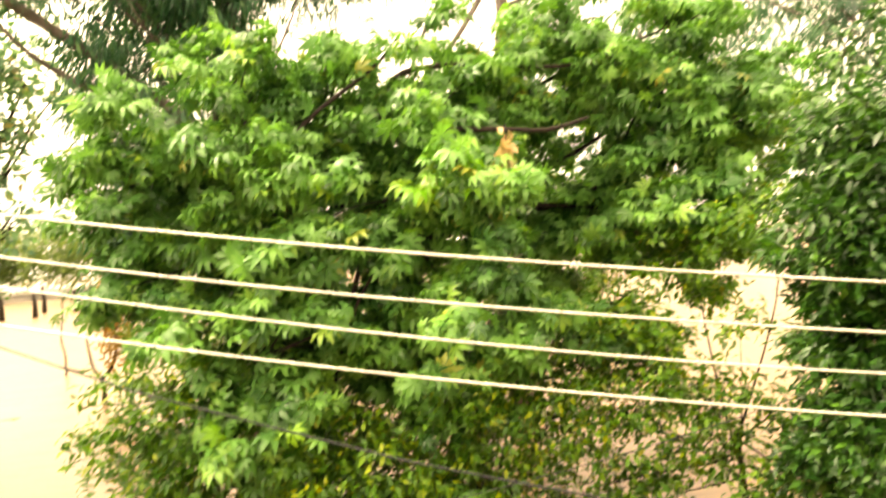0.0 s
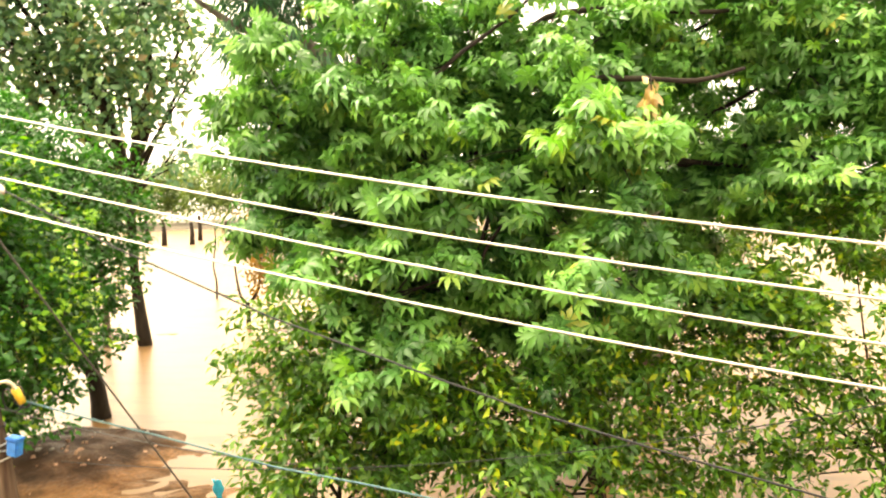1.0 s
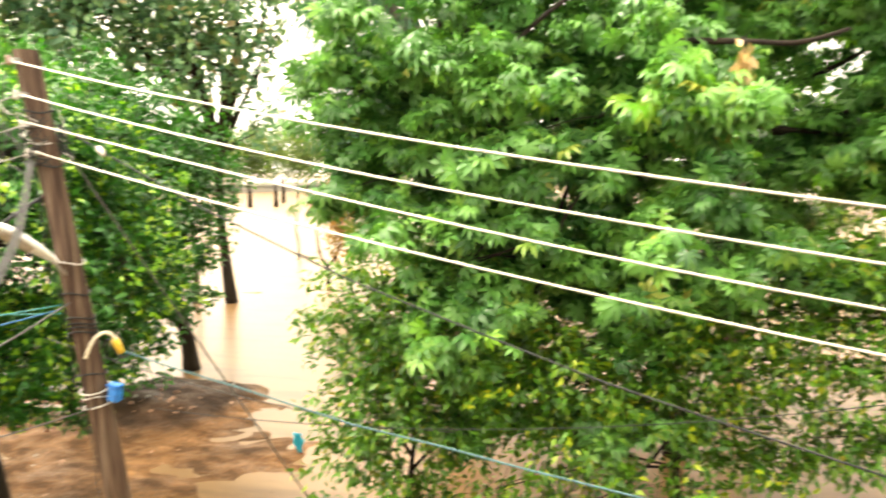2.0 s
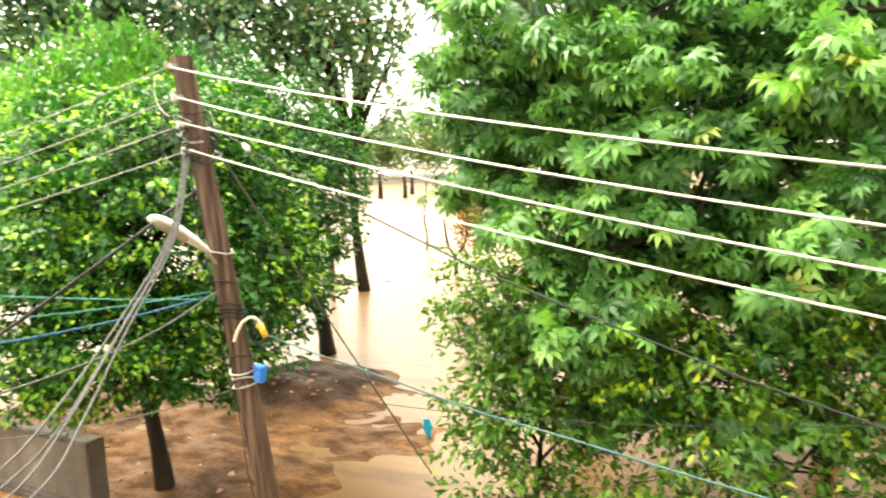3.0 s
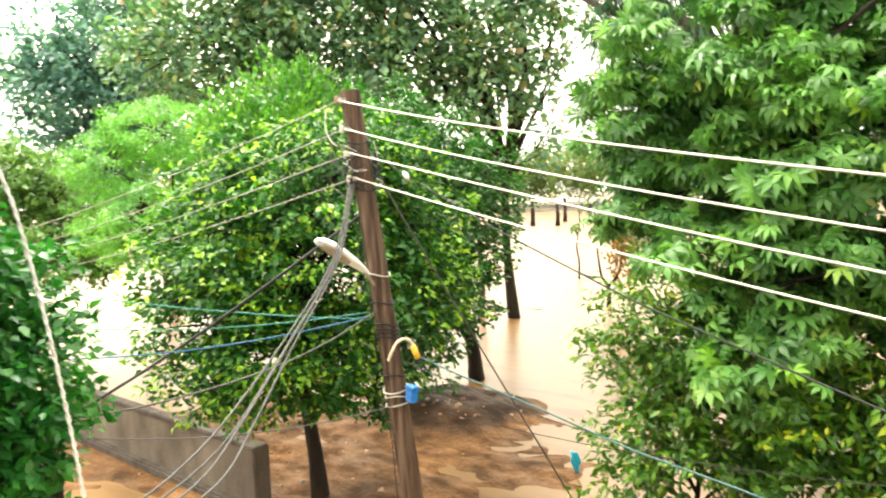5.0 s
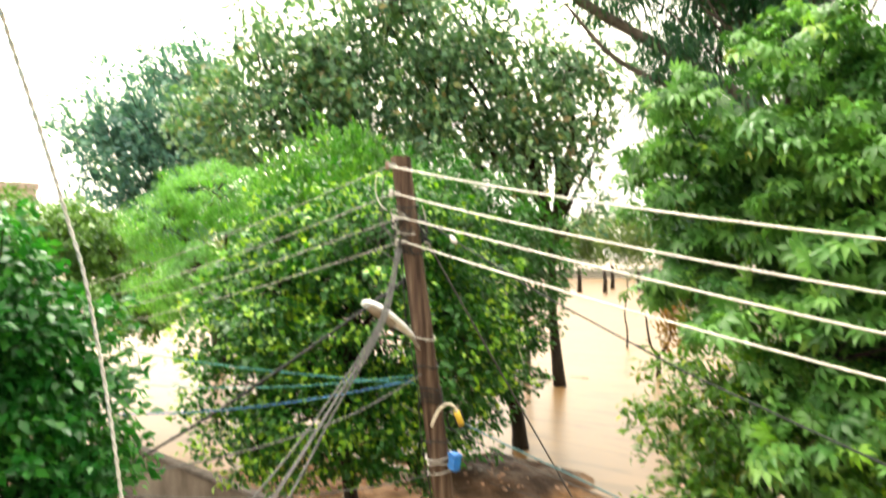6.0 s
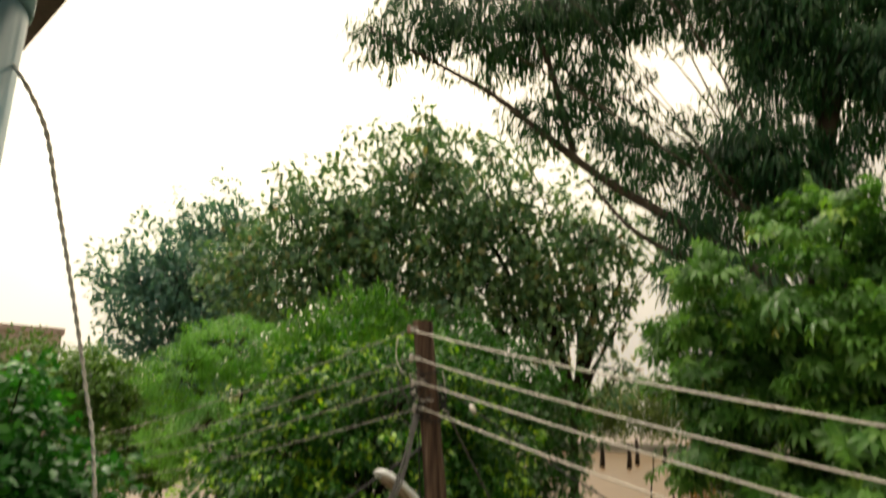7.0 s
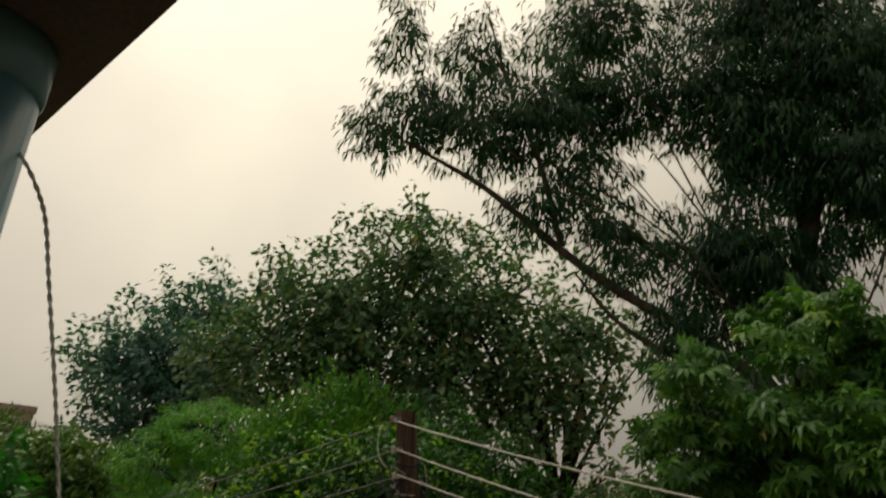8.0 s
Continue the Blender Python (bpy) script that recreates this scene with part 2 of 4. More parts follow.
def mud_material():
    """Wet silt: orange-brown, with darker crusts, ripple lines and damp glossy hollows."""
    m, nt, bsdf, out = material("wet_mud")
    big, ripple, small = noise_of(nt, 0.7, 6.0), noise_of(nt, 1.8, 7.0, (0.85, 1.3, 1.0)), noise_of(nt, 13.0, 6.0)
    colour = ramp(nt, big, [(0.3, (0.05, 0.024, 0.008)), (0.55, (0.096, 0.045, 0.015)), (0.75, (0.14, 0.067, 0.022))])
    colour = mixed(nt, 0.8, colour, ramp(nt, ripple, [(0.36, (0.38, 0.36, 0.35)), (0.5, (0.95, 0.95, 0.95)), (0.66, (1.35, 1.33, 1.3))]), "MULTIPLY")
    colour = mixed(nt, 0.6, colour, ramp(nt, small, [(0.32, (0.4, 0.4, 0.4)), (0.6, (1.2, 1.2, 1.2))]), "MULTIPLY")
    split = nt.nodes.new("ShaderNodeSeparateXYZ")
    nt.links.new(nt.nodes.new("ShaderNodeNewGeometry").outputs["Position"], split.inputs[0])
    # thin pale silt on the flats, darker clods on the mound
    colour = mixed(nt, 1.0, colour, ramp(nt, split.outputs["Z"], [(0.06, (1.35, 1.38, 1.3)), (0.17, (0.55, 0.58, 0.75))]), "MULTIPLY")
    nt.links.new(colour, bsdf.inputs["Base Color"])
    nt.links.new(ramp(nt, ripple, [(0.4, (0.85, 0.85, 0.85)), (0.62, (0.5, 0.5, 0.5))]), bsdf.inputs["Roughness"])
    bsdf.inputs["Specular IOR Level"].default_value = 0.15
    bumped(nt, bsdf, mixed(nt, 0.5, ripple, small), 0.9, 0.07)
    return m


WATER, MUD = water_material(), mud_material()


# ---- building blocks ----
def bearing(az, el, far):
    """A place by its bearing (degrees left of straight ahead), its height in degrees over eye level and its level distance."""
    return Vector((-math.sin(radians(az)) * far, math.cos(radians(az)) * far, EYE + far * math.tan(radians(el))))


def mesh_object(name, verts, faces, mat, parent=None, label="", smooth=False):
    me = bpy.data.meshes.new(name)
    me.from_pydata([tuple(v) for v in verts], [], faces)
    if smooth:
        me.polygons.foreach_set("use_smooth", [True] * len(me.polygons))
    me.materials.append(mat)
    me.update()
    ob = new(name, me)
    if parent:
        ob.parent = parent
    if label:
        ob["label"] = label
    return ob


def thing(name, at, label, category, group="", kind=""):
    ob = new(name)
    ob.empty_display_size = 0.2
    ob.location = at
    return tagged(ob, label, category, group, kind)


def part(name, bm, mat, parent=None, label="", smooth=False):
    me = bpy.data.meshes.new(name)
    if smooth:
        for f in bm.faces:
            f.smooth = True
    bm.to_mesh(me)
    bm.free()
    me.materials.append(mat)
    ob = new(name, me)
    if parent:
        ob.parent = parent
    if label:
        ob["label"] = label
    return ob


def box(size, at=(0, 0, 0), bevel=0.01, turn=None):
    bm = bmesh.new()
    bmesh.ops.create_cube(bm, size=1.0)
    bmesh.ops.scale(bm, vec=size, verts=bm.verts)
    if bevel:
        bmesh.ops.bevel(bm, geom=bm.edges[:], offset=bevel, segments=2, affect="EDGES")
    if turn is not None:
        bmesh.ops.transform(bm, matrix=turn, verts=bm.verts)
    bmesh.ops.translate(bm, vec=at, verts=bm.verts)
    return bm


def tube_arrays(points, radii, sides=8, wobble=0.0, seed=0):
    rnd = np.random.RandomState(seed)
    pts = [Vector(p) for p in points]
    verts, faces = [], []
    side = None
    for i, p in enumerate(pts):
        d = (pts[min(i + 1, len(pts) - 1)] - pts[max(i - 1, 0)]).normalized()
        if side is None:
            side = d.orthogonal().normalized()
        side = (side - d * side.dot(d)).normalized()
        up = d.cross(side)
        for k in range(sides):
            a = 2 * math.pi * k / sides
            r = radii[i] * (1 + wobble * (rnd.rand() - 0.5))
            verts.append(p + (side * math.cos(a) + up * math.sin(a)) * r)
    for i in range(len(pts) - 1):
        for k in range(sides):
            a, b = i * sides + k, i * sides + (k + 1) % sides
            faces.append((a, b, b + sides, a + sides))
    faces.append(tuple(range(sides - 1, -1, -1)))
    faces.append(tuple(range((len(pts) - 1) * sides, len(pts) * sides)))
    return verts, faces


def tube(name, points, radii, mat, parent=None, label="", sides=8, wobble=0.0, seed=0):
    if isinstance(radii, (int, float)):
        radii = [radii] * len(points)
    v, f = tube_arrays(points, radii, sides, wobble, seed)
    return mesh_object(name, v, f, mat, parent, label, True)


def bent(a, b, sag=0.0, steps=14):
    """Points from a to b with a sag in metres at the middle."""
    a, b = Vector(a), Vector(b)
    return [a.lerp(b, i / steps) - Vector((0, 0, 4 * sag * (i / steps) * (1 - i / steps))) for i in range(steps + 1)]


def smooth_path(points, steps=6):
    """A soft curve through the points."""
    p = [Vector(q) for q in points]
    p = [p[0] * 2 - p[1]] + p + [p[-1] * 2 - p[-2]]
    out = []
    for i in range(1, len(p) - 2):
        for k in range(steps):
            t = k / steps
            out.append(0.5 * (2 * p[i] + (p[i + 1] - p[i - 1]) * t + (2 * p[i - 1] - 5 * p[i] + 4 * p[i + 1] - p[i + 2]) * t * t + (3 * p[i] - p[i - 1] - 3 * p[i + 1] + p[i + 2]) * t ** 3))
    out.append(p[-2])
    return out


# leaf shapes: x along the leaf, y across, z up; unit length
def blade(width, curl=0.12, fold=0.08, widest=0.45):
    v = np.array([(0, 0, 0), (widest, 0, 0), (1, 0, -curl), (widest, width / 2, fold), (widest, -width / 2, fold)], float)
    return v, [(0, 1, 3), (1, 2, 3), (0, 4, 1), (1, 4, 2)]


def narrow(width, curl=0.2):
    v = np.array([(0, 0, 0), (0.4, width / 2, 0), (1, 0, -curl), (0.4, -width / 2, 0)], float)
    return v, [(0, 3, 2, 1)]


def palmate(count=7, spread=255.0):
    """A leaf of narrow leaflets that droop from one point."""
    verts, faces = [(0, 0, 0)], []
    base, bf = blade(0.38, 0.34, 0.07, 0.6)
    for k in range(count):
        a = radians(-spread / 2 + spread * k / (count - 1))
        size = 0.62 + 0.38 * math.cos(a / 2)
        c, s = math.cos(a), math.sin(a)
        start = len(verts) - 1
        for x, y, z in base[1:] * size:
            verts.append((c * x - s * y, s * x + c * y, z - 0.14 * x))
        faces += [tuple(i + start if i else 0 for i in f) for f in bf]
    return np.array(verts), faces


BLADE, BROAD, THIN, PALM = blade(0.42), blade(0.55), narrow(0.16), palmate()


def scatter_leaves(name, shape, places, axes, normals, sizes, mat, parent, label=""):
    """One mesh of many leaves."""
    tv, tf = shape
    places, axes, normals, sizes = (np.asarray(a, float) for a in (places, axes, normals, sizes))
    axes = axes / np.linalg.norm(axes, axis=1, keepdims=True)
    normals = normals - axes * (normals * axes).sum(1, keepdims=True)
    normals = normals / (np.linalg.norm(normals, axis=1, keepdims=True) + 1e-9)
    across = np.cross(normals, axes)
    v = places[:, None, :] + sizes[:, None, None] * (tv[None, :, 0, None] * axes[:, None] + tv[None, :, 1, None] * across[:, None] + tv[None, :, 2, None] * normals[:, None])
    n, k, side = len(places), len(tv), len(tf[0])
    f = (np.array(tf)[None] + (np.arange(n) * k)[:, None, None]).reshape(-1)
    me = bpy.data.meshes.new(name)
    me.vertices.add(n * k)
    me.vertices.foreach_set("co", v.reshape(-1).astype(np.float32))
    me.loops.add(len(f))
    me.loops.foreach_set("vertex_index", f.astype(np.int32))
    me.polygons.add(len(f) // side)
    me.polygons.foreach_set("loop_start", np.arange(0, len(f), side, dtype=np.int32))
    me.update(calc_edges=True)
    me.materials.append(mat)
    ob = new(name, me)
    ob.parent = parent
    if label:
        ob["label"] = label
    return ob


def unit(a):
    return a / (np.linalg.norm(a, axis=-1, keepdims=True) + 1e-9)


def clumps_in(lobes, per_m3, rnd, shell=0.45, ragged=0.2):
    """Places of twig ends inside rounded lobes (centre, radii), thicker towards the outside, with the way outwards."""
    where, way = [], []
    for c, r in lobes:
        n = max(4, int(per_m3 * 4.19 * r[0] * r[1] * r[2]))
        d = unit(rnd.normal(size=(n, 3)))
        q = (shell + (1.12 - shell) * rnd.rand(n)) ** 0.8
        q = q * (1 + 0.16 * np.sin(d[:, 0] * 7 + r[0] * 5) * np.cos(d[:, 2] * 6 + r[1] * 9))
        stray = rnd.rand(n) < ragged
        q = np.where(stray, 0.95 + 0.4 * rnd.rand(n), q)
        az = math.atan2(-c[0], c[1])
        lat, dep = np.array((math.cos(az), math.sin(az), 0)), np.array((-math.sin(az), math.cos(az), 0))
        off = d * q[:, None] * np.array(r)
        off[:, 2] += np.where(stray & (d[:, 2] > 0.2), 0.25 * r[2] * rnd.rand(n), 0.0)
        where.append(np.array(c) + off[:, :1] * lat + off[:, 1:2] * dep + off[:, 2:] * np.array((0, 0, 1)))
        way.append(unit(d[:, :1] * lat + d[:, 1:2] * dep + d[:, 2:] * np.array((0, 0, 1))))
    return np.vstack(where), np.vstack(way)


def tree(name, label, base, trunk, trunk_radii, lobes, shape, leaf, mats, per_m3, per_clump, clump, bark, seed,
         droop=0.3, spread=0.6, second=None, second_share=0.0, limb_radius=0.09, shell=0.45, group="", category="tree", fork=None, flat=0.6, ragged=0.2, young=0.55):
    """A tree: trunk, a limb to each lobe of its crown, twigs, and leaves in tufts at the twig ends."""
    rnd = np.random.RandomState(seed)
    base = Vector(base)
    top = thing(name, base, label, category, group)
    inv = lambda p: Vector(p) - base
    trunk_pts = smooth_path([inv(p) for p in [base, *trunk]], 4)
    rr = np.interp(np.linspace(0, 1, len(trunk_pts)), np.linspace(0, 1, len(trunk_radii)), trunk_radii)
    tube("trunk", trunk_pts, list(rr), bark, top, "", 12, 0.12, seed)
    centres = [(np.array(bearing(*l[:3]) - base), l[3:]) for l in lobes]
    twig_v, twig_f = [], []
    where, way = [], []
    for i, (c, r) in enumerate(centres):
        start = trunk_pts[-1 - (i % max(1, len(trunk_pts) // 3))] if fork is None else trunk_pts[int(fork * (len(trunk_pts) - 1)) + i % 2]
        end = Vector(c)
        mid = start.lerp(end, 0.5) + Vector(rnd.normal(size=3) * 0.12) * (end - start).length * 0.5 + Vector((0, 0, 0.06 * (end - start).length))
        path = smooth_path([start, mid, end], 5)
        tube("limb", path, list(np.linspace(limb_radius * min(1.0, 0.2 + 0.55 * r[0]) * (0.8 + 0.4 * rnd.rand()), limb_radius * 0.2 * min(1.0, r[0]), len(path))), bark, top, "", 6, 0.1, seed + i)
        # the lobe is turned to face the house, so its offset is worked out in world axes
        w, d = clumps_in([(np.array(bearing(*lobes[i][:3])), r)], per_m3, rnd, shell, ragged)
        w = w - np.array(base)
        where.append(w)
        way.append(d)
        for p in w[::3]:
            a = Vector(c).lerp(Vector(p), 0.15) + Vector(rnd.normal(size=3) * 0.1)
            v, f = tube_arrays([a, a.lerp(Vector(p), 0.55) + Vector((0, 0, 0.08)), Vector(p)], [limb_radius * 0.22, limb_radius * 0.14, limb_radius * 0.06], 4)
            k = len(twig_v)
            twig_v += v
            twig_f += [tuple(j + k for j in g) for g in f]
    mesh_object("twig_mass", twig_v, twig_f, bark, top)["kind"] = "stuff"
    where, way = np.vstack(where), np.vstack(way)
    n = len(where)
    idx = np.repeat(np.arange(n), per_clump)
    m = len(idx)
    off = unit(rnd.normal(size=(m, 3))) * (rnd.rand(m, 1) ** 0.5) * clump * np.array((1, 1, flat))
    places = where[idx] + off
    out = unit(way[idx] * 0.6 + off / clump * 0.8)
    axes = out * np.array((1, 1, 0.35)) + rnd.normal(size=(m, 3)) * spread - np.array((0, 0, droop))
    normals = np.array((0, 0, 0.6)) + out * 0.75 + rnd.normal(size=(m, 3)) * 0.42
    sizes = leaf * (0.65 + 0.6 * rnd.rand(m))
    tip = np.zeros(m, bool)
    if second:
        tip = ((off * way[idx]).sum(1) / clump > 0.25) & ((rnd.rand(n) < young)[idx]) & (rnd.rand(m) < second_share * 3)
        scatter_leaves("young_foliage", shape, places[tip], axes[tip], normals[tip], sizes[tip] * 0.9, second, top)["kind"] = "stuff"
    keep = ~tip
    scatter_leaves("crown", shape, places[keep], axes[keep], normals[keep], sizes[keep], mats, top)["kind"] = "stuff"
    return top


# ---- ground, water, walls ----
def mud_height(x, y):
    """Height of the mud bed: below the flood nearly everywhere, above it in a mound and in low flats by the street."""
    h = -0.24 + 0.26 * (noise.fractal(Vector((x * 0.25, y * 0.25, 3.1)), 1.0, 2.0, 5) + 0.1)
    mound = math.exp(-((x + 11.15) / 1.75) ** 4 - ((y - 13.5) / 1.7) ** 4)
    bank = math.exp(-((x + 9.2) / 2.2) ** 2 - ((y - 8.6) / 1.6) ** 2)
    h += 0.42 * mound * (1 + 0.35 * noise.noise(Vector((x * 1.3, y * 1.3, 0)))) + 0.2 * bank
    h += 0.05 * math.exp(-((x - 3.0) / 7.0) ** 2 - ((y - 15.0) / 5.0) ** 2)
    near = math.exp(-((x + 12.6) / 7.6) ** 4 - ((y - 9.8) / 5.6) ** 4)
    flat = 0.035 + 0.075 * noise.fractal(Vector((x * 0.45, y * 1.3, 5.0)), 1.0, 2.0, 4) + 0.36 * mound + 0.08 * bank
    h = h * (1 - near) + flat * near
    return h + 0.06 * math.exp(-((x - 2.0) / 7.5) ** 4 - ((y - 12.0) / 5.5) ** 4) + 0.035 * noise.noise(Vector((x * 3.0, y * 3.0, 7.0)))


def ground_sheet():
    """The mud bed, fine near the street and plain beyond."""
    n = 150
    xs = np.linspace(-32, 16, n)
    ys = np.linspace(-6, 34, n)
    verts, faces = [], []
    for y in ys:
        for x in xs:
            edge = min(1.0, min(x + 32, 16 - x, y + 6, 34 - y) / 4.0)
            verts.append((x, y, -0.6 * (1 - edge) + mud_height(x, y) * edge))
    for j in range(n - 1):
        for i in range(n - 1):
            a = j * n + i
            faces.append((a, a + 1, a + n + 1, a + n))
    k = len(verts)
    verts += [(-3000, -3000, -0.9), (3000, -3000, -0.9), (3000, 3000, -0.9), (-3000, 3000, -0.9)]
    faces.append((k, k + 1, k + 2, k + 3))
    return tagged(mesh_object("ground", verts, faces, MUD, None, "", True), "brown wet mud with low banks above the flood", "mud", kind="structure")


ground_sheet()
tagged(mesh_object("water", [(-3000, -3000, 0), (3000, -3000, 0), (3000, 3000, 0), (-3000, 3000, 0)], [(0, 1, 2, 3)], WATER),
       "silty brown flood water with a pale sky sheen", "flood water", kind="structure")


def boundary_wall():
    top = thing("boundary_wall", (-10.1, 7.05, 0), "grey concrete boundary wall with dark damp coping", "wall", kind="structure")
    part("wall_panel", box((9.0, 0.16, 1.9), (-4.9, 0, 0.2), 0.01), CONCRETE, top)
    part("coping", box((9.06, 0.24, 0.1), (-4.9, 0, 1.2), 0.02), DARK_COPING, top, "dark damp coping")
    part("pillar", box((0.38, 0.34, 2.2), (-0.22, 0, 0.15), 0.02), CONCRETE, top)
    part("footing", box((9.0, 0.3, 0.3), (-4.9, -0.1, 0.02), 0.04), DARK_COPING, top, "dark stained footing")
    return top


boundary_wall()


def house():
    """The house whose balcony the view is from: slab over the balcony, column, floor, parapet, walls."""
    tagged(part("ceiling", box((16, 4.2, 0.16), (0, 0.405 - 2.1, EYE + 1.13), 0.012), SLAB), "grey concrete roof slab over the balcony", "roof slab", kind="structure")
    tagged(part("floor", box((16, 4.2, 0.2), (0, 0.405 - 2.1, EYE - 1.7), 0.01), SLAB), "plain concrete balcony floor", "floor", kind="structure")
    tagged(part("wall_house", box((16, 0.2, 2.53), (0, -3.6, EYE - 0.28), 0.01), WALL_PAINT), "plain cream painted house wall", "wall", kind="structure")
    tagged(part("wall_lower", box((16, 0.25, EYE - 1.8), (0, -0.1, (EYE - 1.8) / 2), 0.01), WALL_PAINT), "plain cream lower house wall", "wall", kind="structure")
    tagged(part("parapet", box((16, 0.12, 0.75), (0, 0.36, EYE - 1.215), 0.02), WALL_PAINT), "low cream balcony parapet", "parapet", kind="structure")
    for k, x in enumerate((-7.9, 7.9)):
        tagged(part("wall_end", box((0.2, 3.4, 2.53), (x, -1.75, EYE - 0.28), 0.01), WALL_PAINT), "plain cream balcony end wall", "wall", kind="structure")
    col = thing("column", (-1.72, 0.165, EYE - 1.6), "round blue-grey painted balcony column", "column", kind="structure")
    tube("shaft", [(0, 0, 0), (0, 0, 1.2), (0, 0, 2.56)], 0.145, PAINT_BLUE, col, "", 32)
    tube("collar", [(0, 0, 2.505), (0, 0, 2.515), (0, 0, 2.62), (0, 0, 2.648)], [0.146, 0.153, 0.154, 0.154], PAINT_BLUE, col, "dark edged collar at the column head", 32)


house()


# ---- the pole and its lines ----
POLE_FOOT, POLE_TOP = Vector((-5.275, 6.04, -0.4)), Vector((-5.825, 5.484, 6.7))


def on_pole(z):
    return POLE_FOOT.lerp(POLE_TOP, (z - POLE_FOOT.z) / (POLE_TOP.z - POLE_FOOT.z))


def rounded_ring(p, half, cut):
    """Eight corners of a square pole with chamfered edges, turned a little to the street."""
    out = []
    for k in range(8):
        a = math.pi / 4 * k + math.pi / 8 + 0.5
        r = half * (1.08 - cut)
        out.append(Vector((p.x + math.cos(a) * r, p.y + math.sin(a) * r, p.z)))
    return out


LEVELS = [6.59, 6.27, 5.99, 5.72]
pole = thing("utility_pole", POLE_FOOT, "leaning weathered brown wooden utility pole standing in mud", "utility pole")
pv, pf = [], []
zs = np.linspace(-0.4, 6.7, 26)
for i, z in enumerate(zs):
    half = 0.122 - 0.018 * (z / 6.7) + 0.004 * math.sin(i * 2.1)
    pv += [p - POLE_FOOT for p in rounded_ring(on_pole(z), half, 0.0)]
for i in range(len(zs) - 1):
    for k in range(8):
        a, b = i * 8 + k, i * 8 + (k + 1) % 8
        pf.append((a, b, b + 8, a + 8))
pf.append(tuple(range((len(zs) - 1) * 8, len(zs) * 8)))
mesh_object("post", pv, pf, POLE_WOOD, pole)
for z in (3.2, 3.45, 3.9, 3.95, 3.99, 4.05, 4.3, 4.62, 5.6, 6.12):
    c = on_pole(z) - POLE_FOOT
    ring = [c + Vector((math.cos(a) * 0.135, math.sin(a) * 0.135, 0.02 * math.sin(a * 2 + z))) for a in np.linspace(0, 2 * math.pi, 17)]
    tube("binding_wire", ring, 0.009, CABLE_PALE if z == 3.2 or z == 4.62 else CABLE_BLACK, pole, "", 5)
for i, z in enumerate(LEVELS):
    c = on_pole(z) - POLE_FOOT + Vector((-0.05, -0.17, 0))
    part("bracket", box((0.1, 0.16, 0.05), c + Vector((0.03, 0.07, 0)), 0.008), STEEL, pole)
    tube("insulator", [c + Vector((0, 0, -0.045)), c + Vector((0, 0, -0.02)), c, c + Vector((0, 0, 0.02)), c + Vector((0, 0, 0.045))], [0.02, 0.03, 0.019, 0.03, 0.02], RED_CLAY if i == 0 else PORCELAIN, pole, "", 12)
# slack jumpers and a knot of old wire between the levels
tube("jumper", smooth_path([on_pole(6.5) - POLE_FOOT + Vector(q) for q in ((-0.3, -0.12, 0.02), (-0.31, -0.14, -0.1), (-0.27, -0.16, -0.24), (-0.17, -0.18, -0.36), (-0.08, -0.17, -0.42))], 5), 0.0075, CABLE_PALE, pole, "pale slack jumper wire", 5)
for drop_from, drop_to, out in ((6.27, 5.75, 0.2), (5.98, 5.45, 0.26), (6.5, 5.62, 0.14)):
    hang = [on_pole(drop_from + (drop_to - drop_from) * u) - POLE_FOOT + Vector((-0.12 - out * math.sin(math.pi * u), -0.15, 0.03 * math.sin(9 * u))) for u in np.linspace(0, 1, 9)]
    tube("jumper", smooth_path(hang, 3), 0.006, CABLE_GREY, pole, "slack grey jumper wire", 5)
down = [on_pole(z) - POLE_FOOT + Vector((-0.085 - 0.05 * math.sin(z * 2.3) ** 2, -0.11, 0)) for z in np.linspace(5.6, 0.3, 22)]
tube("down_cable", smooth_path(down, 3), 0.008, CABLE_BLACK, pole, "black cable running down the pole", 5)
tangle = np.random.RandomState(4)
for k in range(14):
    c = on_pole(6.02 - 0.03 * k) - POLE_FOOT
    loop = [c + Vector((math.cos(a) * (0.14 + 0.1 * tangle.rand()), math.sin(a) * (0.14 + 0.08 * tangle.rand()), 0.22 * (tangle.rand() - 0.5))) for a in np.linspace(0, 5.6, 10)]
    tube("tangled_wire", smooth_path(loop, 3), 0.0065, CABLE_BLACK if k % 5 else CABLE_PALE, pole, "", 4)


def line(name, label, points, radius, mat, category="cable", sides=6, group=""):
    """A wire or rope through points, its own thing."""
    pts = [Vector(p) for p in points]
    ob = tube(name, pts, radius, mat, None, "", sides)
    return tagged(ob, label, category, group)


# lift at the pole, slope, and the two terms of the sag of each line over the street
SAGS = [(-0.0131, 0.2428, 0.00881, -0.00017), (0.0030, 0.2443, 0.00861, -0.00011), (0.0193, 0.2080, -0.00072, 0.00052), (0.0176, 0.2235, 0.00418, 0.00018)]
for z, (lift, slope, bend, ease) in zip(LEVELS, SAGS):
    a = on_pole(z) + Vector((0, -0.17, 0))
    pts = []
    for i in range(41):
        s = 26.0 * i / 40
        pts.append((a.x + s, a.y - 0.165 * s, a.z + lift - slope * s + bend * s * s + ease * s ** 3))
    line("power_line", "bare pale aluminium power line strung from the pole", pts, 0.0085, ALU, "power line", 6, "power lines")
    pts = []
    for i in range(31):
        s = 22.0 * i / 30
        pts.append((a.x - s, a.y - 0.005 * s, a.z - 0.2 * s + 0.0042 * s * s))
    line("power_line", "bare grey aluminium power line running to the next pole", pts, 0.006, ALU_DULL, "power line", 6, "power lines")

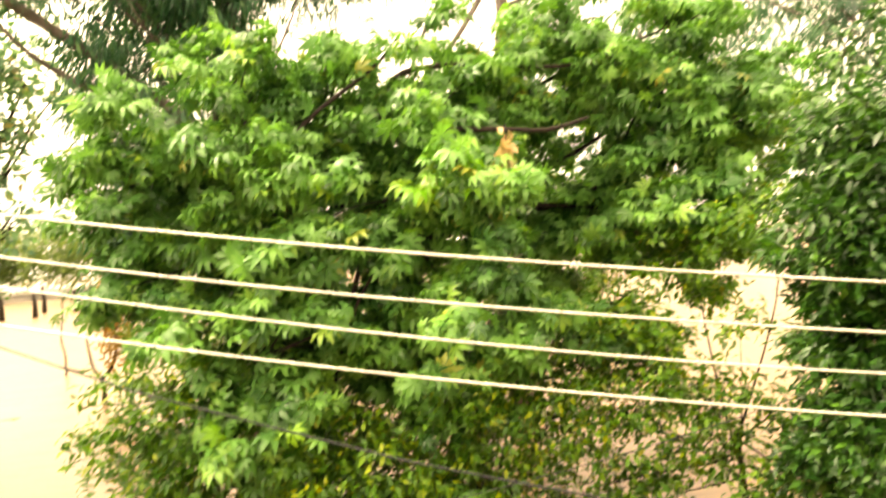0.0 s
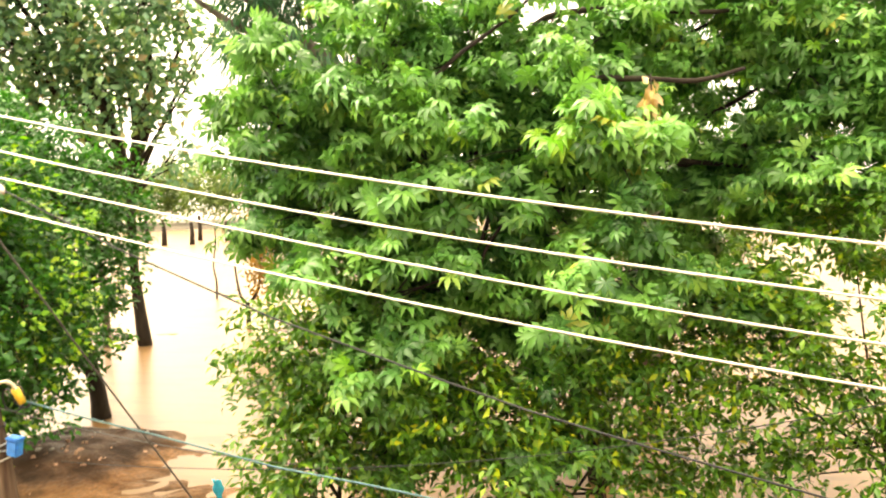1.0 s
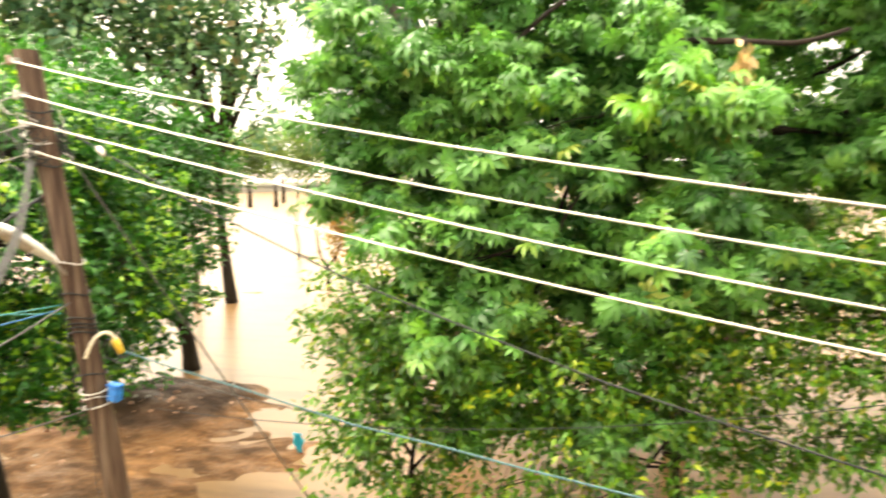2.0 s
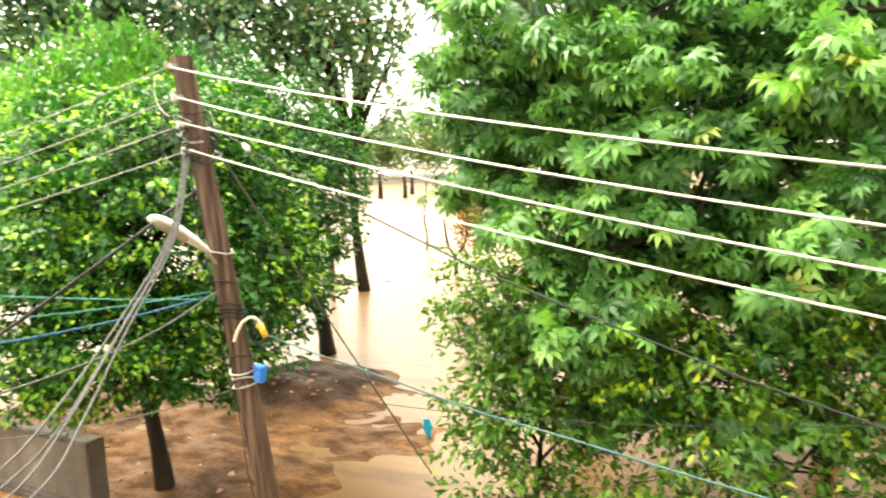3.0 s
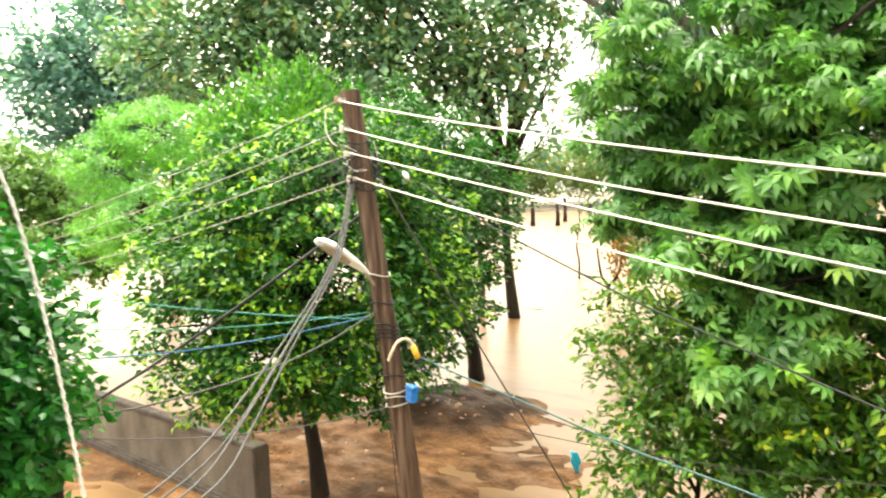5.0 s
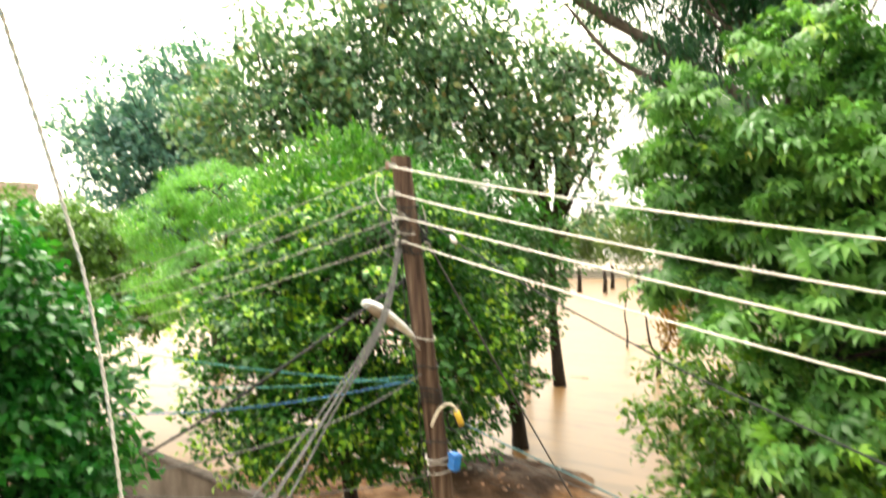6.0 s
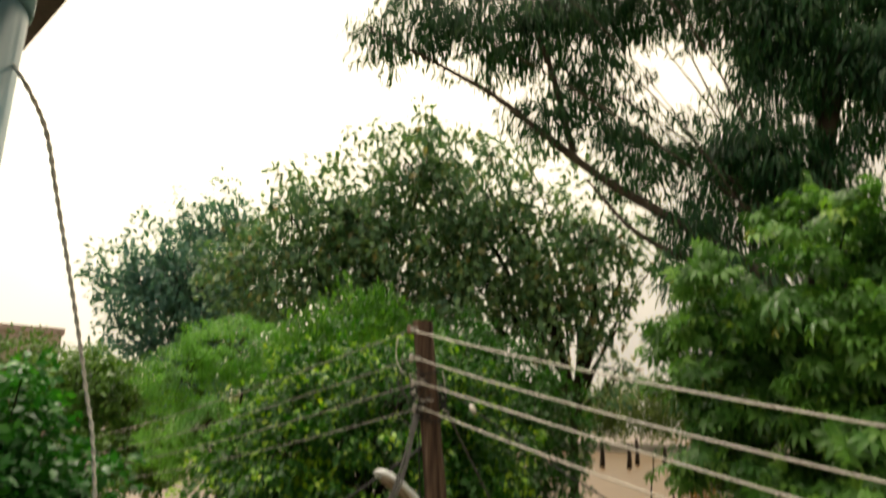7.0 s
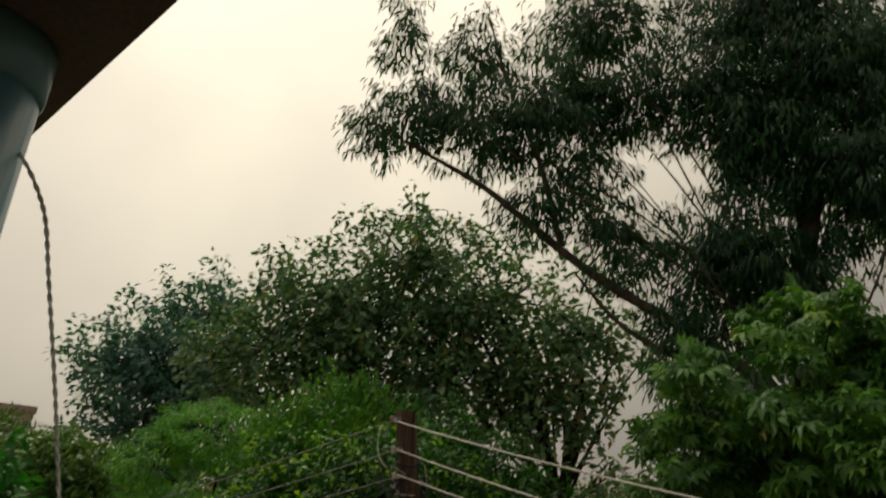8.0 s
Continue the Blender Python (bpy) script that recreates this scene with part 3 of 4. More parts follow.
next_pole = thing("utility_pole", (-27.9, 5.4, 0), "distant wooden utility pole behind trees", "utility pole")
tube("post", [(0, 0, -0.4), (0, 0, 3.5), (0, 0, 7.4)], [0.16, 0.14, 0.11], POLE_WOOD, next_pole, "", 10)

service = on_pole(5.7) + Vector((-0.05, -0.16, 0))
# a slack bundle that fans out only near the house wall
for k, (az, el) in enumerate(((62.5, -20.4), (60.3, -21.0), (58.8, -21.3), (61.6, -20.9))):
    fan = az - 61.0
    way_down = [bearing(48.5 + 0.12 * fan, -4.8 - 0.05 * k, 7.2), bearing(52.7 + 0.22 * fan, -11.2 - 0.15 * k, 6.4), bearing(57.2 + 0.6 * fan, -17.0 - 0.3 * k, 5.6), bearing(az, el, 5.0), bearing(az + 8, el - 4.0, 4.1), Vector((-3.2 + 0.06 * k, 0.03, EYE - 2.2))]
    line("service_cable", "grey service cable sloping from the pole to the house", smooth_path([service + Vector((0.02 * k, 0, -0.02 * k)), *way_down], 5), 0.0095, CABLE_GREY, "cable", 6, "service cables")
line("black_cable", "black twisted cable slung from the pole", smooth_path([on_pole(5.3) + Vector((-0.1, -0.05, 0)), bearing(53.2, -6.1, 8.2), bearing(59.8, -10.3, 8.8), bearing(66, -13.6, 9.4), bearing(74, -17, 10), bearing(84, -19.5, 11)], 5), 0.018, CABLE_BLACK)
line("teal_rope", "teal plastic rope tied to the pole", bent(bearing(45.9, -9.9, 7.9), bearing(69, -5.9, 10.5), 0.06), 0.008, ROPE_TEAL, "rope")
line("teal_rope", "thin teal cord tied to the pole", bent(bearing(46, -9.3, 7.9), bearing(70, -8.2, 10.5), 0.12), 0.007, ROPE_TEAL, "rope")
line("blue_rope", "blue plastic rope tied to the pole", bent(bearing(45.9, -9.6, 7.9), bearing(70, -10.6, 9.5), 0.12), 0.009, ROPE_BLUE, "rope")
line("grey_cable", "slack grey cable crossing to the yard", smooth_path([bearing(45.3, -9.2, 7.85), bearing(49.7, -11.6, 7.4), bearing(55.2, -13.5, 6.8), bearing(62.6, -14.8, 6.9), bearing(68.4, -15.0, 7.2), bearing(78, -14.5, 8)], 5), 0.009, CABLE_GREY)
line("grey_cable", "thin slack grey cable over the yard wall", bent(bearing(72, -15.4, 7), bearing(44, -16.8, 7.9), 0.18), 0.006, CABLE_GREY)
line("guy_wire", "grey stay wire from the pole to the ground", bent(on_pole(6.15), bearing(28.4, -25.8, 11), 0.03), 0.011, CABLE_GREY)
line("dark_cable", "dark insulated cable sloping from the pole across the street", [bearing(az, el, far) for az, el, far in ((44.9, 3.4, 7.9), (42.5, 1.7, 7.6), (35.4, -2.9, 6.7), (24.5, -8.9, 5.7), (12, -14.2, 5.0), (3.5, -17.2, 4.7), (-6, -19.6, 4.6), (-16.1, -21.4, 4.6), (-34, -23, 5.0))], 0.008, CABLE_BLACK)
line("teal_cable", "greenish grey cable from the pole across the street", [bearing(az, el, far) for az, el, far in ((42.0, -13.1, 7.8), (38, -15, 7.3), (33.2, -17.0, 6.8), (24.6, -20.4, 6.1), (17, -22.4, 5.6), (10.7, -23.9, 5.3), (0, -25.6, 5.0), (-15, -27, 5.0))], 0.009, plain_material("teal_grey_sheath", (0.06, 0.13, 0.14), 0.5))
line("thin_wire", "thin dark wire crossing in front of the shrubs", bent(bearing(40, -17.6, 9), bearing(-26, -13.5, 8.0), 0.35), 0.005, CABLE_BLACK)
line("thin_wire", "thin grey wire over the flood water", bent(bearing(47, -11.5, 9), bearing(14, -21.5, 9.0), 0.2), 0.006, CABLE_GREY)
drop = smooth_path([(-1.635, 0.283, EYE + 0.765), bearing(78.9, 23.4, 1.62), bearing(77.3, 20.8, 1.72), bearing(75.9, 16.5, 1.82), bearing(73.6, 9, 1.93), bearing(72.0, 3, 2.0), bearing(71.0, -1, 2.0), bearing(69.6, -10, 2.0), bearing(68.4, -20, 2.0), bearing(67.6, -30, 2.0), bearing(67.2, -42, 2.0)], 5)
hung = thing("hanging_cable", drop[0], "pale twisted cable hanging from the column", "cable")
for k in range(2):
    strand, away = [], 0.0
    for i, q in enumerate(drop[:-1]):
        for step in range(9):
            t = step / 9
            q2 = q.lerp(drop[i + 1], t)
            turn_by = away * 95 + k * math.pi
            strand.append(q2 - drop[0] + Vector((math.cos(turn_by) * 0.0028, math.sin(turn_by) * 0.0028, 0)))
            away += (drop[i + 1] - q).length / 9
    tube("strand", strand, 0.0031, CABLE_WHITE, hung, "", 5)

# small insulator on the dark cable
ins = bearing(42.5, 1.7, 7.6)
tagged(tube("cable_insulator", [ins + Vector((-0.06, 0.03, 0.04)), ins + Vector((-0.02, 0.01, 0.013)), ins + Vector((0.02, -0.01, -0.013)), ins + Vector((0.06, -0.03, -0.04))], [0.02, 0.034, 0.034, 0.02], PORCELAIN, None, "", 10), "small white egg insulator on a cable", "insulator")


def street_lamp():
    root = bearing(45.7, -6.4, 7.88)
    tip = bearing(49.9, -3.3, 7.3)
    lamp = thing("street_lamp", root, "white street lamp head on a short arm tied to the pole", "street lamp")
    d = tip - root
    arm0 = on_pole(root.z - 0.25) - root
    tube("arm", smooth_path([arm0, arm0 * 0.4 + Vector((0, 0, -0.02)), d * 0.12], 5), 0.02, STEEL, lamp, "", 8)
    side = d.cross(Vector((0, 0, 1))).normalized()
    up = side.cross(d).normalized()
    verts, faces = [], []
    prof = [(0.06, 0.035, 0.025), (0.14, 0.055, 0.05), (0.35, 0.085, 0.078), (0.6, 0.112, 0.092), (0.82, 0.118, 0.085), (0.94, 0.095, 0.064), (0.985, 0.06, 0.04), (1.0, 0.02, 0.015)]
    for t, w, h in prof:
        for k in range(12):
            a = math.pi * k / 11
            verts.append(d * t + side * math.cos(a) * w + up * (math.sin(a) * h))
    for i in range(len(prof) - 1):
        for k in range(11):
            a = i * 12 + k
            faces.append((a, a + 1, a + 13, a + 12))
        faces.append((i * 12, (i + 1) * 12, (i + 1) * 12 + 11, i * 12 + 11))
    faces += [tuple(range(12)), tuple(range(len(verts) - 1, len(verts) - 13, -1))]
    mesh_object("housing", verts, faces, LAMP_WHITE, lamp, "white lamp housing", True)
    verts, faces = [], []
    for i, t in enumerate(np.linspace(0.45, 0.94, 7)):
        w = 0.085 * math.sin(math.pi * (0.18 + 0.66 * i / 6))
        for k in range(9):
            a = math.pi * k / 8
            verts.append(d * t + side * math.cos(a) * w - up * (math.sin(a) * 0.045 + 0.002))
    for i in range(6):
        for k in range(8):
            a = i * 9 + k
            faces.append((a, a + 9, a + 10, a + 1))
    mesh_object("lens", verts, faces, LAMP_GLASS, lamp, "dull grey lamp bowl", True)


street_lamp()


def pole_fittings():
    loop = thing("cable_loop", bearing(43.8, -12.0, 7.75), "taped white cable loop with a yellow sleeve on the pole", "cable joint")
    o = loop.location.copy()
    pts = [bearing(44.55, -13.3, 7.76) - o, bearing(44.3, -12.7, 7.74) - o, bearing(43.8, -11.9, 7.72) - o, bearing(43.2, -11.6, 7.72) - o, bearing(42.7, -11.8, 7.74) - o, bearing(42.4, -12.3, 7.76) - o]
    tube("taped_cable", smooth_path(pts, 5), 0.016, TAPE_WHITE, loop, "", 8, 0.5, 3)
    tube("sleeve", [bearing(42.5, -12.2, 7.76) - o, bearing(42.1, -13.2, 7.78) - o], 0.036, TAPE_YELLOW, loop, "yellow sleeve", 10)
    tube("cable_coil", smooth_path([bearing(43.1, -12.3, 7.85) - o + Vector((math.cos(a) * 0.09, 0.02 * a, math.sin(a) * 0.12 - 0.1)) for a in np.linspace(0, 12, 26)], 2), 0.01, CABLE_BLACK, loop, "", 5)
    b = bearing(42.75, -16.1, 7.8)
    bx = thing("plastic_box", b, "small blue plastic box tied to the pole", "box")
    part("body", box((0.13, 0.1, 0.17), (0, 0, 0), 0.02, Matrix.Rotation(0.15, 3, "Y").to_4x4()), BOX_BLUE, bx)
    part("lid", box((0.14, 0.11, 0.03), (0.01, 0, 0.09), 0.01, Matrix.Rotation(0.15, 3, "Y").to_4x4()), BOX_BLUE, bx)
    for k in range(2):
        c = on_pole(3.28 - 0.17 * k)
        pts = [c + Vector((math.cos(a) * 0.15, math.sin(a) * 0.15, 0.03 * math.sin(a + k))) for a in np.linspace(0, 6.28, 13)]
        tagged(tube("tie_wire", pts, 0.01, CABLE_PALE, None, "", 5), "pale tie wire wound round the pole", "tie wire", "tie wires")


pole_fittings()

# ---- trees ----
cotton = tree("silk_cotton_tree", "large green tree with hand-shaped leaves over brown flood water", (0.5, 13.5, -0.2),
     [(0.2, 13.2, 2.0), (-0.4, 12.6, 4.5), (-0.8, 12.2, 6.5)], [0.24, 0.2, 0.18, 0.12],
     [(21.9, 6.5, 11, 1.05, 1.1, 0.95), (16, 10, 10.4, 1.35, 1.26, 1.17), (9, 11, 12.0, 1.35, 1.26, 1.08), (1, 10.5, 10.8, 1.44, 1.26, 0.90), (-8, 11, 12, 1.53, 1.35, 0.90), (-17, 9, 12.5, 1.62, 1.44, 1.17),
      (-25, 8, 13.5, 1.4, 1.4, 0.8), (-5, 15.8, 11.5, 0.9, 0.9, 0.45), (-12, 16, 12, 1.0, 1.0, 0.5), (-20, 15, 12.5, 1.1, 1.0, 0.5), (8.5, 14.8, 11.5, 0.7, 0.7, 0.45), (19.5, 0, 11, 1.35, 1.17, 1.08), (11, 2, 9.9, 1.44, 1.26, 1.17), (3, 3, 11.2, 1.35, 1.26, 1.08), (-3, 4, 9.6, 0.99, 0.99, 0.90), (-11, 0, 13.2, 1.44, 1.35, 0.99), (-19, 1, 12.5, 1.44, 1.35, 1.08),
      (17, -13, 9.3, 0.99, 0.90, 0.72), (9, -14, 10.3, 0.99, 0.90, 0.72), (0, -13, 9.8, 0.99, 0.90, 0.72), (12, -19.5, 9.3, 0.81, 0.72, 0.54), (3.5, -20, 9.3, 0.81, 0.72, 0.54), (15, -7.5, 9.5, 1.26, 1.08, 0.99), (6, -6.5, 11.0, 1.35, 1.08, 0.99), (-2, -6, 9.6, 1.17, 1.08, 0.81), (-9, -7, 11, 1.35, 1.08, 0.72)],
     PALM, 0.205, LEAF_PALM, 7.5, 19, 0.4, BARK_DARK, 11, 0.26, 0.5, LEAF_YOUNG, 0.03, 0.08, 0.35, flat=0.5)

o = cotton.location
for pts, rad in (([(-1, 2, 11.5), (-0.9, 8.4, 9.8), (-5, 8.9, 9.6), (-9.6, 8.4, 9.7), (-13, 9, 10.2)], 0.055), ([(16, 3, 10.6), (13.5, 6.6, 9.9), (9.4, 10.9, 9.9), (4, 14.5, 10.3), (1.5, 17, 10.6)], 0.045), ([(4, 9, 11), (2.4, 13.5, 10.6), (-3, 14.2, 10.8), (-11, 13.2, 11.2), (-18, 13.5, 11.8)], 0.06),
                 ([(17.5, 2, 10.4), (16.8, 9.5, 10.2), (16.6, 14, 10.4)], 0.06), ([(8, -8, 9.9), (7, -4.4, 9.5), (5, -1.5, 9.7)], 0.035)):
    path = smooth_path([bearing(*q) - o for q in pts], 5)
    tube("bough", path, list(np.linspace(rad, rad * 0.45, len(path))), BARK_DARK, cotton, "", 7, 0.15, 9)

tree("shrub", "tall small-leaved green shrub with yellowing sprays in flood water", (-3.4, 9.0, -0.2),
     [(-3.3, 9.0, 0.8), (-3.2, 9.0, 1.6)], [0.07, 0.05, 0.03],
     [(22.3, -11, 10, 0.85, 0.9, 0.9), (23.0, -16.5, 9.6, 0.75, 0.8, 0.9), (20, -26, 9.0, 0.9, 0.8, 0.5), (19, -15, 9.6, 1.2, 1.0, 0.9), (21, -21, 9.2, 1.1, 0.9, 0.8), (14, -18, 9.4, 1.0, 0.9, 0.8)],
     BLADE, 0.15, LEAF_SHRUB, 22.0, 22, 0.26, BARK_DARK, 21, 0.35, 0.7, LEAF_YELLOW, 0.08, 0.03, 0.2, category="shrub")
tree("shrub", "sparse green shrub with yellow leaf sprays over mud", (0.4, 10.0, -0.2),
     [(0.4, 9.9, 0.8), (0.3, 9.8, 1.8)], [0.07, 0.05, 0.03],
     [(8, -17, 9.3, 1.2, 1.0, 0.8), (-3, -12, 10.2, 1.3, 1.0, 0.9), (-12, -11, 10.6, 1.3, 1.0, 0.8), (-2, -18, 9.6, 1.1, 0.9, 0.7), (1, -15, 9.6, 1.3, 1.0, 0.8), (5, -22, 9.0, 1.2, 0.9, 0.6), (-5, -20, 9.6, 0.9, 0.9, 0.7), (-8, -14.5, 10, 1.2, 1.0, 0.7), (12.5, -25.5, 8.9, 1.0, 0.8, 0.5), (5, -26.5, 8.7, 1.0, 0.8, 0.45), (-3, -25.5, 8.9, 0.9, 0.8, 0.45)],
     BLADE, 0.15, LEAF_SHRUB, 17.0, 20, 0.26, BARK_DARK, 22, 0.35, 0.7, LEAF_YELLOW, 0.22, 0.03, 0.2, category="shrub")
tree("shrub", "dense leafy green shrub beside muddy water", (4.2, 10.0, -0.2),
     [(4.1, 9.9, 1.2), (4.0, 9.8, 2.4)], [0.07, 0.05, 0.03],
     [(-14.5, -7.5, 10.5, 0.9, 0.9, 0.6), (-20, -13.8, 10.3, 0.9, 0.8, 0.42), (-14, -14, 10.2, 1.0, 0.9, 0.6), (-25, -14, 10.3, 0.6, 0.7, 0.35), (-17, -10.8, 10.4, 0.8, 0.8, 0.45), (-21, -17.8, 10, 0.9, 0.8, 0.5), (-26, -20, 9.8, 0.8, 0.7, 0.4), (-23, -8, 10.5, 0.5, 0.6, 0.3), (-20, -2.5, 11, 0.9, 0.8, 0.5), (-26, 0.5, 11, 0.8, 0.8, 0.5), (-10.5, -20, 9.8, 1.0, 0.9, 0.5), (-15.5, -21, 9.6, 0.7, 0.7, 0.4)],
     BLADE, 0.15, LEAF_SHRUB, 22.0, 22, 0.26, BARK_DARK, 23, 0.35, 0.7, LEAF_YELLOW, 0.08, 0.03, 0.2, category="shrub")
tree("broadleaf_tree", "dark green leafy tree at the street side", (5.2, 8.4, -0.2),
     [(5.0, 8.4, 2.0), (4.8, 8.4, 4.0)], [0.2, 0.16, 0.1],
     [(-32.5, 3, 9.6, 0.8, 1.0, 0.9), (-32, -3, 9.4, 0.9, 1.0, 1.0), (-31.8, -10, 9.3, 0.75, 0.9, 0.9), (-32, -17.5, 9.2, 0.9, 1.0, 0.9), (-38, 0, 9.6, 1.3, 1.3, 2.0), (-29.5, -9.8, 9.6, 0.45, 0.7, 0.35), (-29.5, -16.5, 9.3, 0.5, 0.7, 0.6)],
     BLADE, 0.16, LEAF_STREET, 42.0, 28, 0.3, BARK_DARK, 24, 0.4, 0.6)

tree("fig_tree", "round dark green fig tree with bright young leaf tips", (-9.83, 8.07, -0.2),
     [(-9.87, 8.05, 0.7), (-10.05, 8.05, 1.6), (-10.2, 8.1, 2.4), (-10.1, 8.2, 4.0)], [0.19, 0.14, 0.12, 0.11, 0.08],
     [(50, -5, 12.7, 2.2, 2.2, 1.7), (50, 1.5, 12.7, 1.6, 1.7, 1.2), (58, -8, 12.2, 1.1, 1.2, 1.1), (57, -2, 12.4, 1.1, 1.2, 1.1), (42, -6, 12.8, 1.1, 1.3, 1.2), (44, 1, 13.2, 1.1, 1.2, 1.2), (52, -12, 12.0, 1.5, 1.3, 0.8), (57.5, -13, 11.8, 0.9, 0.9, 0.6), (46, -12.5, 12.3, 1.0, 1.0, 0.7), (60.3, -5, 12, 0.6, 0.7, 0.6), (58.6, -14.2, 11.8, 0.7, 0.8, 0.45), (45.3, -14.8, 12.2, 0.55, 0.6, 0.5), (53, -15.3, 11.9, 1.2, 1.0, 0.45), (46.8, -15.6, 12, 0.7, 0.7, 0.5)],
     BROAD, 0.138, LEAF_FIG, 14.0, 36, 0.34, BARK_DARK, 31, 0.25, 0.6, LEAF_FIG_TIP, 0.33, 0.08, 0.5, young=0.8)
tree("feathery_tree", "soft green feathery tree with upright pointed sprays", bearing(50.8, -20, 15.5),
     [bearing(51.2, -16, 15.5), bearing(51.5, -12, 15.5), bearing(52.3, 0, 15.5), bearing(52, 6, 15.5)], [0.12, 0.1, 0.1, 0.08, 0.05],
     [(52, 7.2, 15.3, 0.75, 0.8, 0.9), (55, 5.0, 15.0, 0.8, 0.8, 0.85), (49.5, 6.2, 15.3, 0.8, 0.8, 0.7), (52.5, 4, 14.6, 1.1, 0.9, 0.9), (56, 2.5, 14.5, 0.7, 0.7, 0.8), (47, 4, 15, 0.8, 0.8, 0.8)],
     BLADE, 0.15, LEAF_FEATHER, 30.0, 32, 0.26, BARK_DARK, 34, -0.8, 0.4, None, 0.0, 0.05, 0.5, flat=1.6, ragged=0.16)
tree("leaning_tree", "leafy tree with a leaning dark trunk on the mud mound", (-12.34, 16.24, 0),
     [(-12.42, 16.2, 1.0), (-12.7, 16.0, 2.6), (-12.9, 15.8, 4.6)], [0.25, 0.19, 0.17, 0.12],
     [(39.5, 0, 19.5, 1.9, 1.8, 1.7), (37.5, -5, 19, 1.1, 1.2, 1.1), (41.5, -6, 18.5, 1.4, 1.4, 1.3), (43, 4, 20, 1.8, 1.8, 1.6), (41.5, -11, 18.5, 1.3, 1.2, 1.0), (42.6, -13.8, 17.6, 0.9, 0.9, 0.6), (38.5, -9, 19, 0.9, 0.9, 0.8)],
     BROAD, 0.17, LEAF_FIG, 13.0, 26, 0.38, BARK_DARK, 32, 0.3, 0.6, None, 0.0, 0.09)
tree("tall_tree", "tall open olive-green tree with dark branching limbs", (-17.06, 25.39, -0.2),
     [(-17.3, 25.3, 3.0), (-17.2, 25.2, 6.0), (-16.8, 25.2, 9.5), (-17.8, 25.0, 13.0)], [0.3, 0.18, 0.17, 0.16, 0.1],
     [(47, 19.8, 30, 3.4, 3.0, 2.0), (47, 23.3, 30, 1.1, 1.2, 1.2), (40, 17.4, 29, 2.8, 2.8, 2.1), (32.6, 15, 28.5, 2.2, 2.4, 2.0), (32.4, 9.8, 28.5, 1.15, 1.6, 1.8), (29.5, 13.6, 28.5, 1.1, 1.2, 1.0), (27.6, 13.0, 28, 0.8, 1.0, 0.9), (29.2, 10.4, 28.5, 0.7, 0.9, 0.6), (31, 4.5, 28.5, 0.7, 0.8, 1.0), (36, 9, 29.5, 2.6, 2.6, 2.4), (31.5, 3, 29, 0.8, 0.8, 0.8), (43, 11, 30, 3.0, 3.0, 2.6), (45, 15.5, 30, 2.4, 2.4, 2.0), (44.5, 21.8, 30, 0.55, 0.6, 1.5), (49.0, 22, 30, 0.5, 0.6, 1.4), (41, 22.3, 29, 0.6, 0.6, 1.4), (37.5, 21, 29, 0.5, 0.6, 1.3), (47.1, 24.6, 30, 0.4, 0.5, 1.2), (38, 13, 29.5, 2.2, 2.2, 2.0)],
     BROAD, 0.38, LEAF_TALL_HAZY, 1.6, 17, 0.58, BARK_DARK, 41, 0.35, 0.7, None, 0.0, 0.17, 0.15, fork=0.5, flat=1.15, ragged=0.22)
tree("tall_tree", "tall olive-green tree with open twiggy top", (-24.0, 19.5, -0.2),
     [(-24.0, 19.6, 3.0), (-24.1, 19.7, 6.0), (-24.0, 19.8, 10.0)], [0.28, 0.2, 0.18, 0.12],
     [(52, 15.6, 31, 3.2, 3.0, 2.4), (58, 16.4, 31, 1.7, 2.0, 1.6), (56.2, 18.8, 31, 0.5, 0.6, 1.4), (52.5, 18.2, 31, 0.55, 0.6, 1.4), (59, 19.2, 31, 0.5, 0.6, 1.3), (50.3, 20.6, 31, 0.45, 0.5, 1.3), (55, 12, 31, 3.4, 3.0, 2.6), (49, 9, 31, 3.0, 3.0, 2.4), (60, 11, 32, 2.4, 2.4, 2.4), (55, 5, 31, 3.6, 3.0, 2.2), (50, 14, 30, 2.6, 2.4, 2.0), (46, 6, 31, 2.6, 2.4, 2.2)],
     BROAD, 0.38, LEAF_TALL_HAZY, 1.5, 17, 0.58, BARK_DARK, 42, 0.35, 0.7, None, 0.0, 0.16, 0.15, fork=0.5, flat=1.15, ragged=0.22)
tree("blue_green_tree", "distant dense blue-green tree, paled by haze, against the sky", bearing(61, -7.5, 42),
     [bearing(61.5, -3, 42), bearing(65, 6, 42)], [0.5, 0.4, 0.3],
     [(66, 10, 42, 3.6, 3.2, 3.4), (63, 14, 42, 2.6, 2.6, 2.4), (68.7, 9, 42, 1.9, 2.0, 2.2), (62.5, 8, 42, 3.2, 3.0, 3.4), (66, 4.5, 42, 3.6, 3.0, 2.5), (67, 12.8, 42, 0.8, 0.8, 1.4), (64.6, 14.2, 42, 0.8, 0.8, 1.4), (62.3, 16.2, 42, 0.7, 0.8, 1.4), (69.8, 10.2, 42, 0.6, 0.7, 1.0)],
     BROAD, 0.42, LEAF_BLUE_HAZY, 1.2, 22, 0.75, BARK_DARK, 43, 0.3, 0.7, None, 0.0, 0.14, 0.2, flat=1.1, ragged=0.22)
